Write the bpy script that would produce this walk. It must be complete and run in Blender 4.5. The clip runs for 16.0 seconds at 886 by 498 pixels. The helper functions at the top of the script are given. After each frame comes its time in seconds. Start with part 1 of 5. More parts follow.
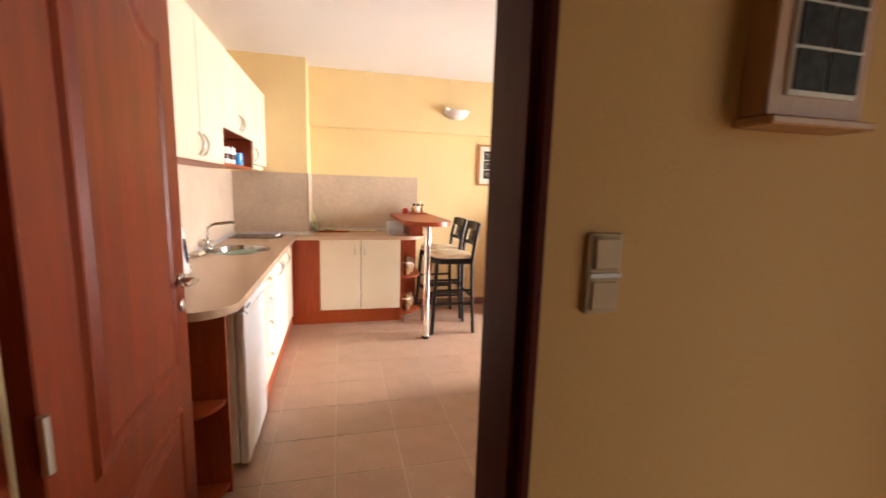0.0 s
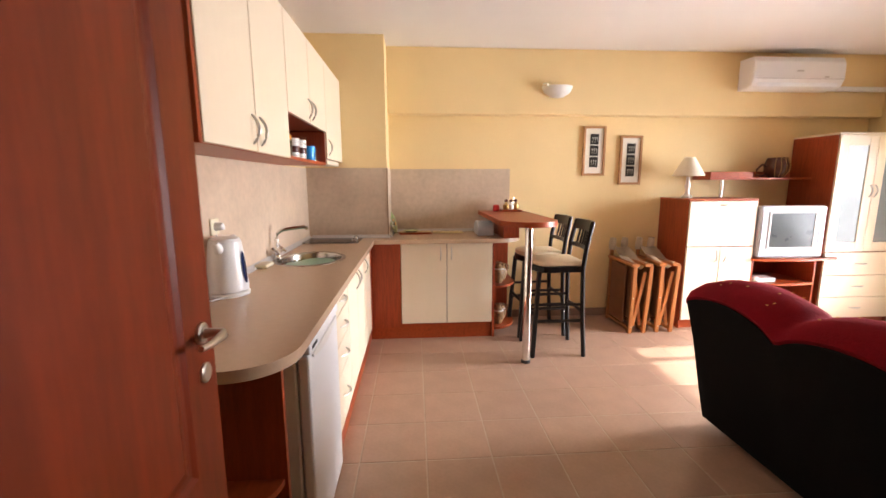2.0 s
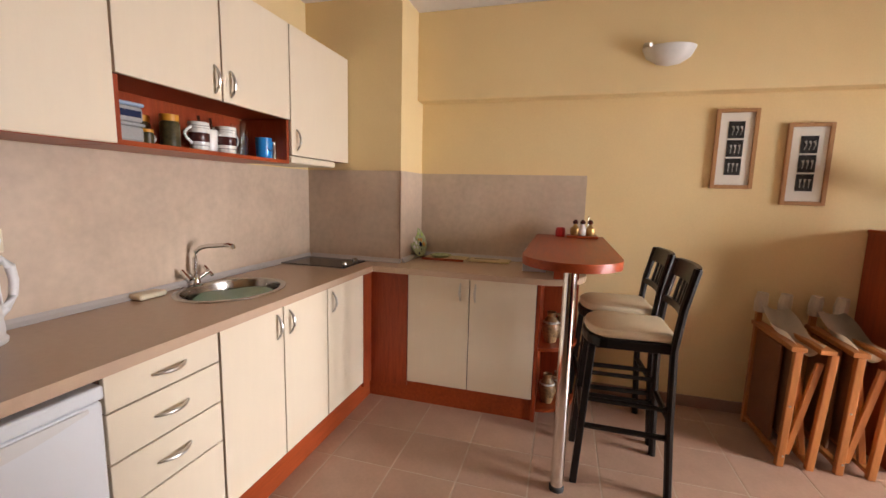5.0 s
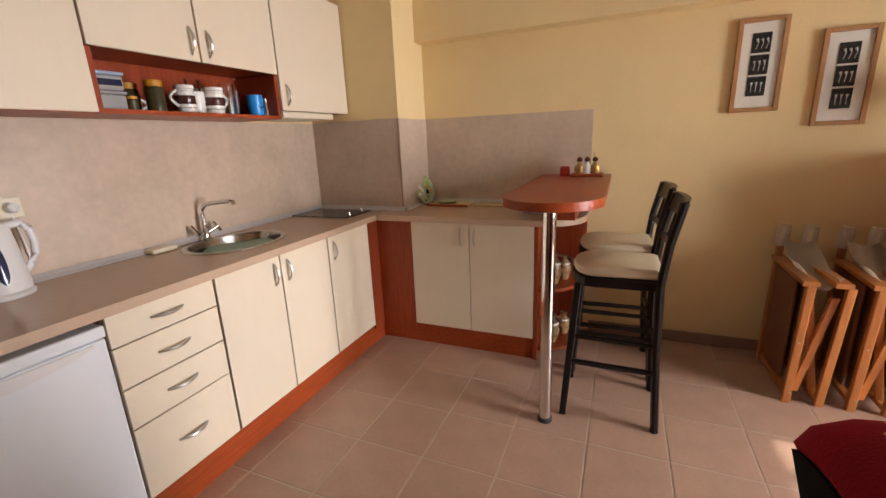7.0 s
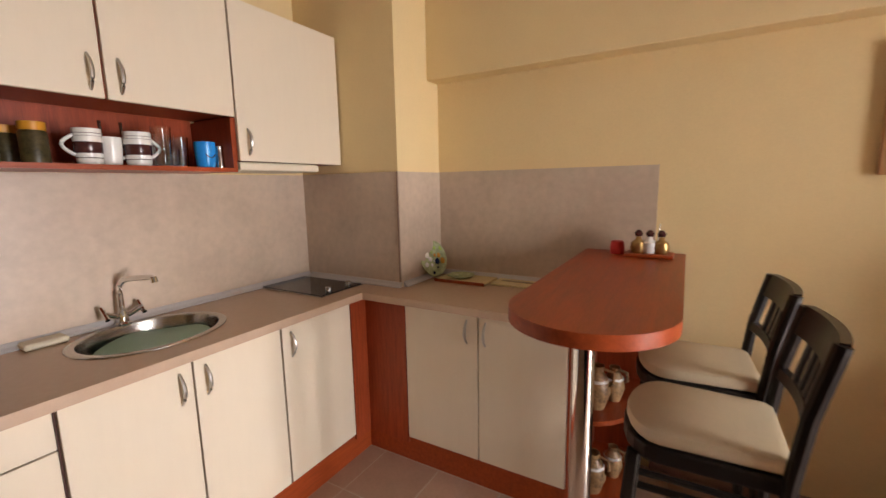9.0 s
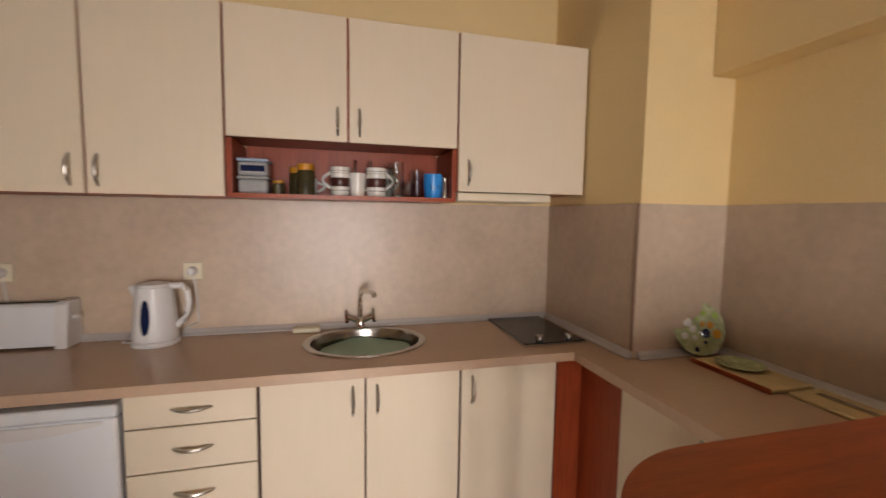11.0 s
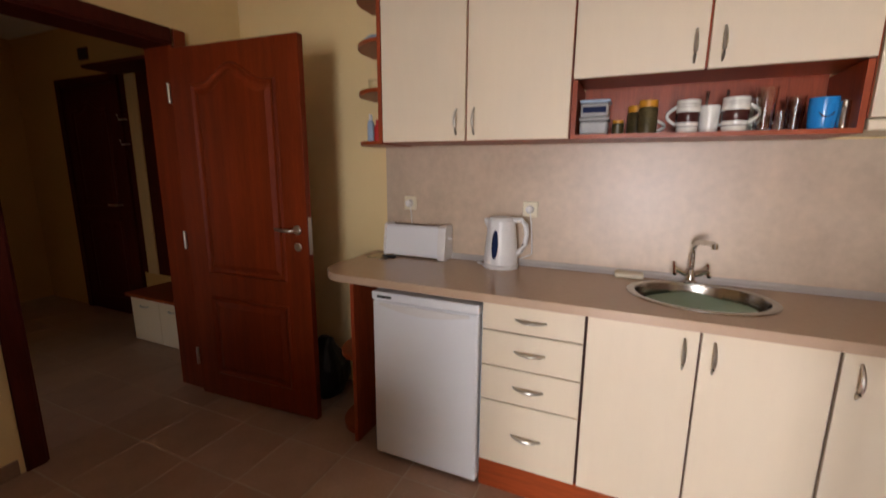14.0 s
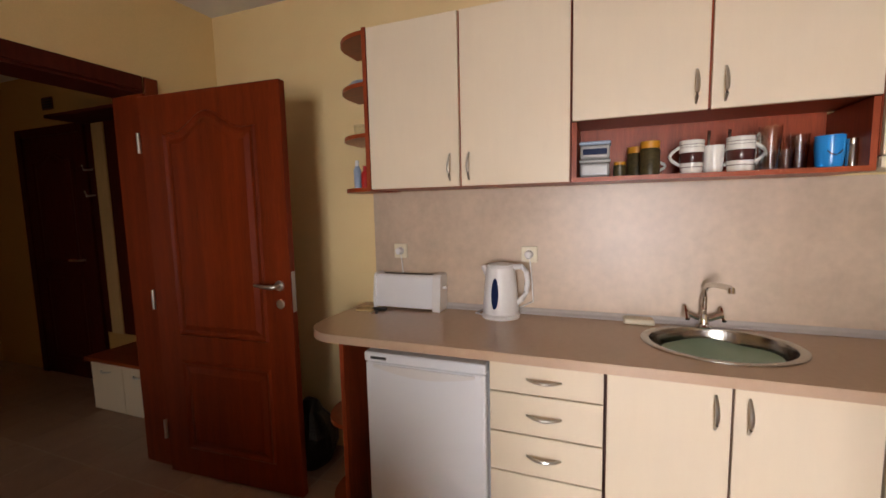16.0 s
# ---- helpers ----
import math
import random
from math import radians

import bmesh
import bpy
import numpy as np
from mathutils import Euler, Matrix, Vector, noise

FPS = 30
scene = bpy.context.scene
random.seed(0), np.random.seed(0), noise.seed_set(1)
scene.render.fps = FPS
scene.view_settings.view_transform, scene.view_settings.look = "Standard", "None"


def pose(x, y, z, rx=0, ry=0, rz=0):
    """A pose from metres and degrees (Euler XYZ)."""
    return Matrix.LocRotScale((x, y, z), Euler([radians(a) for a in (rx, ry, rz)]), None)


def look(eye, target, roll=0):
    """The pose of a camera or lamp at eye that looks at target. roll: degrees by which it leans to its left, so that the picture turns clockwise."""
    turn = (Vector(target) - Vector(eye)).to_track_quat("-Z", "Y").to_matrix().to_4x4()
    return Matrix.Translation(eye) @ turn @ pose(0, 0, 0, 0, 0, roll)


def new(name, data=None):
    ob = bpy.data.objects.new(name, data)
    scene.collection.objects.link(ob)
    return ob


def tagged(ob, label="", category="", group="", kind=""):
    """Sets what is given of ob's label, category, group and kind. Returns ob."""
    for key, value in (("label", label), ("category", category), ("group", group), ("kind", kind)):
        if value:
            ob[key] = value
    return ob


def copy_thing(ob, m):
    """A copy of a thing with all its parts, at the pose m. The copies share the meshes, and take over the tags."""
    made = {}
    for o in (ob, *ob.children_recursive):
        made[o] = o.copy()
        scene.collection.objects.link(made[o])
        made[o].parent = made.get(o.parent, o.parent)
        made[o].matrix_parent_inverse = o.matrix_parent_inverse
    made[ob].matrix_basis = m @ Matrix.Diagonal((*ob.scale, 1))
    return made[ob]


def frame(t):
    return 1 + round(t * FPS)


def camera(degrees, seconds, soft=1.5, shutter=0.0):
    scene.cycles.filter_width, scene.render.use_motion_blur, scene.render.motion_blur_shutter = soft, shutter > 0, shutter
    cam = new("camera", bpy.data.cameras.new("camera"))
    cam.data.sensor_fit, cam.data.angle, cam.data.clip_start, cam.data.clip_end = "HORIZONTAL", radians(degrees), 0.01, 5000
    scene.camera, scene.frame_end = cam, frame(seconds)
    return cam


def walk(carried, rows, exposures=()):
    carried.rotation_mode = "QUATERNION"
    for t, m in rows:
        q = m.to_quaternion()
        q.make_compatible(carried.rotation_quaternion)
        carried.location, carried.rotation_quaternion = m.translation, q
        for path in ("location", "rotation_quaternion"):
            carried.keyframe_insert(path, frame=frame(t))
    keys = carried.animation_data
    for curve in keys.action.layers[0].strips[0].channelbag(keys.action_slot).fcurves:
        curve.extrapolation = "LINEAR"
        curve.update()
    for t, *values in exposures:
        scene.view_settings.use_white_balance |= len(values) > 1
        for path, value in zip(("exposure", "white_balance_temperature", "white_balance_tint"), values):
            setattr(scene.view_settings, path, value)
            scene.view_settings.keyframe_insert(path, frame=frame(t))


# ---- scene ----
cam = camera(93.3, 16.0, shutter=0.4)
PATH = [
    (0, (0.919, 0.274, 1.388), (1.395, 2.194, 1.096), 1.7),
    (0.5, (0.858, 0.355, 1.381), (1.125, 2.316, 1.093), 1.4),
    (1, (0.801, 0.516, 1.381), (1.102, 2.475, 1.11), -0.3),
    (1.5, (0.792, 0.743, 1.356), (0.983, 2.719, 1.119), -0.4),
    (2, (0.849, 0.938, 1.369), (0.98, 2.908, 1.05), -0.2),
    (2.5, (0.902, 1.19, 1.361), (1.052, 3.143, 0.955), -1.7),
    (3, (0.971, 1.402, 1.356), (1.2, 3.349, 0.961), -3.8),
    (3.5, (1.172, 1.582, 1.372), (1.15, 3.558, 1.068), -2.3),
    (4, (1.316, 1.756, 1.366), (1.157, 3.728, 1.072), 0.2),
    (4.2, (1.37, 1.837, 1.36), (1.115, 3.805, 1.107), 1.4),
    (6.3, (1.962, 2.127, 1.351), (1.204, 3.925, 0.913), -3.0),
    (6.5, (1.971, 2.129, 1.345), (1.205, 3.911, 0.855), -3.3),
    (7, (1.946, 2.116, 1.346), (1.185, 3.894, 0.836), -2.4),
    (7.5, (1.95, 2.158, 1.373), (1.176, 3.952, 0.945), -1.8),
    (8, (1.918, 2.336, 1.365), (1.214, 4.165, 0.966), -1.6),
    (8.2, (1.889, 2.436, 1.372), (1.155, 4.265, 1.031), -1.5),
    (10.3, (1.885, 3.373, 1.45), (0.232, 4.477, 1.23), -0.6),
    (10.5, (1.903, 3.416, 1.432), (0.144, 4.354, 1.27), -0.3),
    (11, (1.956, 3.466, 1.432), (0.03, 3.976, 1.266), 0.9),
    (11.5, (1.974, 3.475, 1.436), (-0.019, 3.629, 1.364), -0.7),
    (12, (2.001, 3.441, 1.453), (0.004, 3.32, 1.456), -1.0),
    (12.5, (2.027, 3.39, 1.457), (0.072, 2.966, 1.482), -0.3),
    (13, (2.03, 3.357, 1.438), (0.161, 2.645, 1.442), 0.3),
    (13.5, (2.019, 3.343, 1.401), (0.214, 2.494, 1.253), 0.2),
    (14, (2.005, 3.324, 1.365), (0.209, 2.529, 0.987), 0.4),
    (14.5, (1.996, 3.321, 1.328), (0.224, 2.606, 0.739), -0.2),
    (15, (1.991, 3.319, 1.312), (0.21, 2.614, 0.737), -0.7),
    (15.5, (1.975, 3.295, 1.358), (0.162, 2.52, 1.024), -1.4),
    (16, (1.906, 3.201, 1.407), (0.048, 2.489, 1.2), -1.3),
]
EXPOSURES = [(0, 1.62, 6700, 10), (1, 1.52, 6600, 10), (1.5, 1.3, 6500, 10), (2, 1.15, 6400, 10), (2.5, 1.05, 6425, 10), (3.5, 0.52, 6475, 10), (4.2, 0.42, 6500, 10), (7, 0.28, 6500, 10), (8.2, 0.22, 6500, 10), (10.5, -0.07, 6900, 10), (11.5, -0.36, 7000, 10), (12.5, -0.38, 7050, 10), (13.5, -0.2, 6750, 10), (14.5, 0.02, 6500, 10), (16, 0.08, 6750, 10)]
walk(cam, [(t, look(eye, target, roll)) for t, eye, target, roll in PATH], EXPOSURES)

# ---- light ----
world = bpy.data.worlds.new("world")
scene.world = world
world.use_nodes = True
wn = world.node_tree
sky = wn.nodes.new("ShaderNodeTexSky")
sky.sky_type, sky.sun_disc = "NISHITA", False
sky.sun_elevation, sky.sun_rotation = radians(36), radians(90)
wn.links.new(sky.outputs[0], wn.nodes["Background"].inputs[0])
wn.nodes["Background"].inputs[1].default_value = 0.12

sun = new("sun", bpy.data.lights.new("sun", "SUN"))
sun.data.energy, sun.data.angle, sun.data.color = 5.0, radians(0.6), (1.0, 0.93, 0.84)
sun.matrix_world = look((9, 3.0, 4.0), (9 - 2.94, 3.0 + 0.0, 4.0 - 2.1))

win_light = new("window_light", bpy.data.lights.new("window_light", "AREA"))
win_light.data.shape, win_light.data.size, win_light.data.size_y = "RECTANGLE", 1.05, 1.5
win_light.data.spread = radians(88)
win_light.data.energy, win_light.data.color = 38.0, (0.98, 0.955, 1.0)
win_light.matrix_world = look((5.53, 3.54, 1.05), (3.0, 3.72, 0.74))

# daylight through the open doorway of the next room, off the hall
hall_light = new("hall_daylight", bpy.data.lights.new("hall_daylight", "AREA"))
hall_light.data.shape, hall_light.data.size, hall_light.data.size_y = "RECTANGLE", 0.9, 2.0
hall_light.data.energy, hall_light.data.color = 0.10, (1.0, 0.78, 0.52)
hall_light.matrix_world = look((2.3, 0.0, 1.02), (0.5, 0.0, 1.02))


# ---- materials ----
def mat(name, color, rough=0.5, metal=0.0, var=0.12, scale=6.0, fine=60.0, bump=0.05, stretch=None,
        coat=0.0, jitter=0.0, dark=None, spec=0.5, island=False):
    """A surface with broad and fine variation, relief and optional grain along one axis."""
    m = bpy.data.materials.new(name)
    m.use_nodes = True
    nt = m.node_tree
    n, l = nt.nodes, nt.links
    b = n["Principled BSDF"]
    tc = n.new("ShaderNodeTexCoord")
    mp = n.new("ShaderNodeMapping")
    l.new(tc.outputs["Object"], mp.inputs[0])
    if stretch:
        mp.inputs["Scale"].default_value = stretch
    n1, n2 = n.new("ShaderNodeTexNoise"), n.new("ShaderNodeTexNoise")
    for node, sc, det in ((n1, scale, 5), (n2, fine, 3)):
        node.inputs["Scale"].default_value = sc
        node.inputs["Detail"].default_value = det
        l.new(mp.outputs[0], node.inputs["Vector"])
    add = n.new("ShaderNodeMix")
    add.inputs[0].default_value = 0.4
    l.new(n1.outputs[0], add.inputs[2])
    l.new(n2.outputs[0], add.inputs[3])
    ramp = n.new("ShaderNodeValToRGB")
    c0 = dark or tuple(c * (1 - var) for c in color)
    c1 = tuple(min(1, c * (1 + var * 0.6)) for c in color)
    ramp.color_ramp.elements[0].position, ramp.color_ramp.elements[1].position = 0.28, 0.72
    ramp.color_ramp.elements[0].color, ramp.color_ramp.elements[1].color = (*c0, 1), (*c1, 1)
    l.new(add.outputs[0], ramp.inputs[0])
    out = ramp.outputs[0]
    if jitter:
        oi = n.new("ShaderNodeObjectInfo")
        mr = n.new("ShaderNodeMapRange")
        mr.inputs[3].default_value, mr.inputs[4].default_value = 1 - jitter, 1 + jitter
        l.new(oi.outputs["Random"], mr.inputs[0])
        hs = n.new("ShaderNodeHueSaturation")
        l.new(mr.outputs[0], hs.inputs["Value"])
        l.new(out, hs.inputs["Color"])
        out = hs.outputs[0]
    l.new(out, b.inputs["Base Color"])
    rr = n.new("ShaderNodeMapRange")
    rr.inputs[3].default_value, rr.inputs[4].default_value = max(0.03, rough - 0.025), min(1, rough + 0.025)
    l.new(n1.outputs[0], rr.inputs[0])
    l.new(rr.outputs[0], b.inputs["Roughness"])
    b.inputs["Metallic"].default_value = metal
    b.inputs["Specular IOR Level"].default_value = spec
    b.inputs["Coat Weight"].default_value = coat
    b.inputs["Coat Roughness"].default_value = 0.15
    if bump:
        bp = n.new("ShaderNodeBump")
        bp.inputs["Strength"].default_value, bp.inputs["Distance"].default_value = bump, 0.01
        l.new(n2.outputs[0], bp.inputs["Height"])
        l.new(bp.outputs[0], b.inputs["Normal"])
    return m


def glassy(name, color, rough=0.02, ior=1.45):
    m = bpy.data.materials.new(name)
    m.use_nodes = True
    b = m.node_tree.nodes["Principled BSDF"]
    b.inputs["Base Color"].default_value = (*color, 1)
    b.inputs["Roughness"].default_value = rough
    b.inputs["Transmission Weight"].default_value = 1.0
    b.inputs["IOR"].default_value = ior
    return m


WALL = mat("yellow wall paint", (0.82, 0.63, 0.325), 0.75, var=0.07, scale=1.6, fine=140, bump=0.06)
# the room's yellow paint, with the dim hall's shade put into its colour
HALLW = mat("yellow paint with hall shade", (0.58, 0.345, 0.12), 0.75, var=0.07, scale=1.6, fine=140, bump=0.06)
CEIL = mat("white ceiling paint", (0.80, 0.78, 0.75), 0.85, var=0.04, scale=1.2, fine=120, bump=0.05)
TILE = mat("terracotta beige floor tile", (0.42, 0.268, 0.192), 0.34, var=0.14, scale=7, fine=60, bump=0.01, jitter=0.05)
GROUT = mat("grout", (0.50, 0.39, 0.30), 0.9, var=0.15, bump=0.1)
SKIRT = mat("brown skirting tile", (0.30, 0.19, 0.14), 0.4, var=0.2)
WOOD = mat("red cherry laminate", (0.33, 0.058, 0.018), 0.37, spec=0.3, var=0.4, scale=7, fine=40, bump=0.02, stretch=(9, 9, 0.7))
WOODH = mat("red cherry laminate lying", (0.34, 0.06, 0.014), 0.36, spec=0.3, var=0.35, scale=7, fine=40, bump=0.02, stretch=(9, 0.7, 9))
DOORW = mat("mahogany varnished door", (0.185, 0.025, 0.0045), 0.42, spec=0.2, var=0.4, scale=3, fine=30, bump=0.015, stretch=(8, 8, 0.5))
# door frame: mahogany darkened to stand for shade; hall furniture: plain dark wood
DARKW = mat("dark wood and shaded door frame", (0.07, 0.010, 0.005), 0.55, spec=0.12, var=0.35, scale=6, fine=50, bump=0.04, stretch=(9, 9, 0.7))
CREAM = mat("cream wood-grain laminate", (0.80, 0.69, 0.525), 0.42, var=0.022, scale=4, fine=60, bump=0.012, stretch=(9, 9, 1.2))
GAP = mat("dark board edge", (0.10, 0.035, 0.02), 0.6, var=0.2)
TOP = mat("beige stone-look worktop", (0.56, 0.395, 0.275), 0.22, var=0.05, scale=40, fine=300, bump=0)
SPLASH = mat("mottled beige splashback", (0.58, 0.45, 0.335), 0.36, var=0.2, scale=4.5, fine=26, bump=0.004)
GREYTRIM = mat("grey plastic trim", (0.50, 0.47, 0.45), 0.4, var=0.05)
STEEL = mat("brushed steel", (0.50, 0.48, 0.45), 0.21, metal=1.0, var=0.06, fine=200, bump=0.01)
CHROME = mat("chrome", (0.75, 0.74, 0.72), 0.1, metal=1.0, var=0.04, bump=0)
NICKEL = mat("satin nickel", (0.60, 0.57, 0.52), 0.34, metal=1.0, var=0.06, bump=0)
WHITEP = mat("white plastic", (0.80, 0.79, 0.78), 0.35, var=0.03, bump=0.01)
WHITEM = mat("white enamel", (0.84, 0.86, 0.89), 0.34, var=0.003, fine=150, bump=0)
CERAM = mat("white ceramic", (0.82, 0.80, 0.74), 0.18, var=0.03, bump=0)
NAVY = mat("dark blue tinted plastic", (0.01, 0.02, 0.07), 0.1, var=0.1, bump=0)
GREENP = mat("pale green plastic", (0.30, 0.52, 0.40), 0.35, var=0.05, bump=0.01)
BLACKG = mat("black hob glass", (0.012, 0.011, 0.012), 0.08, var=0.2, bump=0)
BLACKW = mat("black stained wood", (0.010, 0.007, 0.006), 0.3, spec=0.28, var=0.3, scale=8, fine=60, bump=0.03, stretch=(8, 8, 1))
RUBBER = mat("black rubber", (0.02, 0.02, 0.02), 0.7, var=0.2)
LEATHER = mat("cream leatherette", (0.66, 0.54, 0.36), 0.4, var=0.08, scale=12, fine=180, bump=0.08)
PINE = mat("orange pine", (0.44, 0.155, 0.035), 0.42, var=0.3, scale=8, fine=50, bump=0.03, stretch=(8, 8, 0.8))
CANVAS = mat("cream canvas", (0.60, 0.50, 0.38), 0.9, var=0.15, scale=14, fine=300, bump=0.2)
RED = mat("dark red velvet", (0.17, 0.004, 0.010), 0.95, spec=0.1, var=0.35, scale=9, fine=160, bump=0.25)
RED.node_tree.nodes["Principled BSDF"].inputs["Sheen Weight"].default_value = 0.35
RED.node_tree.nodes["Principled BSDF"].inputs["Sheen Tint"].default_value = (0.8, 0.05, 0.08, 1)
BLACKF = mat("black upholstery fabric", (0.006, 0.006, 0.006), 0.95, spec=0.1, var=0.3, scale=10, fine=220, bump=0.2)
FRAMEW = mat("light oak frame", (0.46, 0.23, 0.09), 0.45, var=0.2, scale=9, fine=60, stretch=(8, 8, 1))
MOUNT = mat("ivory picture mount", (0.78, 0.74, 0.64), 0.8, var=0.03)
PRINT = mat("dark botanical print", (0.04, 0.038, 0.034), 0.6, spec=0.12, var=0.9, scale=26, fine=90, bump=0)
PRINTL = mat("pale print motif", (0.55, 0.53, 0.48), 0.6, var=0.1)
SHADE = mat("cream lamp shade", (0.80, 0.72, 0.58), 0.8, var=0.05, fine=200, bump=0.1)
SILVERP = mat("silver grey plastic", (0.52, 0.56, 0.62), 0.35, var=0.05)
SCREEN = mat("dark tube screen", (0.03, 0.035, 0.035), 0.28, spec=0.35, var=0.2, bump=0)
FROST = mat("frosted glass panel", (0.24, 0.275, 0.28), 0.18, var=0.12, scale=3, fine=200, bump=0.05)
SHEET = mat("dark brown sheet", (0.22, 0.09, 0.035), 0.9, var=0.3, fine=200, bump=0.2)
GLASS = glassy("clear glass", (0.95, 0.97, 0.97))
TUBG = mat("clear plastic tub", (0.36, 0.36, 0.36), 0.2, var=0.15)
BLUE = mat("bright blue ceramic", (0.02, 0.28, 0.72), 0.22, var=0.05, bump=0)
BROWNC = mat("dark brown glaze", (0.07, 0.02, 0.018), 0.22, var=0.15, bump=0)
LIME = mat("lime green glaze", (0.38, 0.55, 0.08), 0.35, var=0.1)
AMBER = mat("amber lid", (0.60, 0.27, 0.02), 0.4, var=0.1)
COFFEE = mat("dark jar label", (0.07, 0.055, 0.02), 0.35, var=0.8, scale=40, fine=120, bump=0)
REDP = mat("red plastic", (0.50, 0.02, 0.02), 0.35, var=0.1)
PALEBLUE = mat("pale blue plastic", (0.38, 0.48, 0.62), 0.35, var=0.15)
IVORY = mat("ivory socket plastic", (0.76, 0.69, 0.52), 0.4, var=0.04)
SWITCH = mat("tan switch plastic", (0.50, 0.36, 0.20), 0.4, var=0.05)
STRAW = mat("straw coloured board", (0.62, 0.48, 0.24), 0.6, var=0.25, scale=10, fine=90)
BRASS = mat("aged brass", (0.45, 0.28, 0.10), 0.35, metal=0.8, var=0.3)
POTTERY = mat("folk pottery glaze", (0.34, 0.20, 0.09), 0.35, var=0.9, scale=30, fine=80, bump=0.02)
FLORAL = mat("painted floral glaze", (0.50, 0.55, 0.30), 0.22, var=0.6, scale=22, fine=60, bump=0)
BAGM = mat("black bin bag", (0.012, 0.013, 0.014), 0.35, var=0.3, scale=20, bump=0.4)
MIRROR = mat("mirror", (0.85, 0.86, 0.86), 0.03, metal=1.0, var=0.01, bump=0)
PALEW = mat("pale beech", (0.62, 0.42, 0.20), 0.5, var=0.15, scale=8, stretch=(8, 8, 0.8))
PVC = mat("white window frame", (0.80, 0.80, 0.79), 0.35, var=0.03)
CONC = mat("concrete", (0.35, 0.34, 0.32), 0.9, var=0.2)


# ---- building helpers ----
BASE = {}


def thing(name, at, label="", category="", group="", kind=""):
    ob = new(name)
    ob.location = at
    BASE[ob] = Vector(at)
    return tagged(ob, label, category, group, kind)


def mesh_of(bm, material, smooth=False, name="mesh"):
    me = bpy.data.meshes.new(name)
    bmesh.ops.recalc_face_normals(bm, faces=bm.faces[:])
    if smooth:
        for f in bm.faces:
            f.smooth = True
        for e in bm.edges:
            if len(e.link_faces) == 2 and e.calc_face_angle(0) > 0.7:
                e.smooth = False
    bm.to_mesh(me)
    bm.free()
    me.materials.append(material)
    return me


def part(name, bm, material, parent, label="", smooth=False):
    """Links a bmesh, given in world coordinates, as one mesh under a thing or a part."""
    base = BASE[parent]
    bmesh.ops.translate(bm, vec=-base, verts=bm.verts[:])
    ob = new(name, mesh_of(bm, material, smooth, name))
    ob.parent = parent
    BASE[ob] = base
    return tagged(ob, label) if label else ob


def solid(name, bm, material, label="", category="", kind="", group="", smooth=False):
    """A top-level thing that is one mesh, its origin at its own foot."""
    lo = [min(v.co[i] for v in bm.verts) for i in range(3)]
    hi = [max(v.co[i] for v in bm.verts) for i in range(3)]
    base = Vector(((lo[0] + hi[0]) / 2, (lo[1] + hi[1]) / 2, lo[2]))
    bmesh.ops.translate(bm, vec=-base, verts=bm.verts[:])
    ob = new(name, mesh_of(bm, material, smooth, name))
    ob.location = base
    BASE[ob] = base
    return tagged(ob, label, category, group, kind)


def box(x0, y0, z0, x1, y1, z1, bevel=0.0, bm=None, seg=1):
    own = bmesh.new()
    bmesh.ops.create_cube(own, size=1)
    for v in own.verts:
        v.co = Vector(((x0 + x1) / 2 + v.co.x * (x1 - x0), (y0 + y1) / 2 + v.co.y * (y1 - y0), (z0 + z1) / 2 + v.co.z * (z1 - z0)))
    if bevel:
        bmesh.ops.bevel(own, geom=own.edges[:], offset=bevel, segments=seg, affect="EDGES", profile=0.5)
    return join(bm, own)


def join(bm, own):
    if bm is None:
        return own
    me = bpy.data.meshes.new("tmp")
    own.to_mesh(me)
    own.free()
    bm.from_mesh(me)
    bpy.data.meshes.remove(me)
    return bm


def prism(pts, z0, z1, bevel=0.0, bm=None, axis="z"):
    """A plate with the outline pts; axis z: (x, y) raised along z; x: (y, z) along x; y: (x, z) along y."""
    own = bmesh.new()
    put = {"z": lambda a, b, c: (a, b, c), "x": lambda a, b, c: (c, a, b), "y": lambda a, b, c: (a, c, b)}[axis]
    lo = [own.verts.new(put(a, b, z0)) for a, b in pts]
    hi = [own.verts.new(put(a, b, z1)) for a, b in pts]
    own.faces.new(lo), own.faces.new(hi)
    for i in range(len(pts)):
        j = (i + 1) % len(pts)
        own.faces.new((lo[i], lo[j], hi[j], hi[i]))
    if bevel:
        rim = [e for e in own.edges if (e.verts[0] in lo) == (e.verts[1] in lo)]
        bmesh.ops.bevel(own, geom=rim, offset=bevel, segments=2, affect="EDGES", profile=0.5)
    return join(bm, own)


def lathe(profile, at, n=24, bm=None, sx=1.0, sy=1.0):
    """Turns (radius, height) pairs about the upright through at."""
    own = bmesh.new()
    rings = []
    for r, h in profile:
        if r < 1e-5:
            rings.append([own.verts.new((at[0], at[1], at[2] + h))])
        else:
            rings.append([own.verts.new((at[0] + sx * r * math.cos(2 * math.pi * k / n), at[1] + sy * r * math.sin(2 * math.pi * k / n), at[2] + h)) for k in range(n)])
    for a, b in zip(rings, rings[1:]):
        for k in range(n):
            j = (k + 1) % n
            if len(a) == 1 and len(b) == 1:
                continue
            if len(a) == 1:
                own.faces.new((a[0], b[j], b[k]))
            elif len(b) == 1:
                own.faces.new((a[k], a[j], b[0]))
            else:
                own.faces.new((a[k], a[j], b[j], b[k]))
    return join(bm, own)


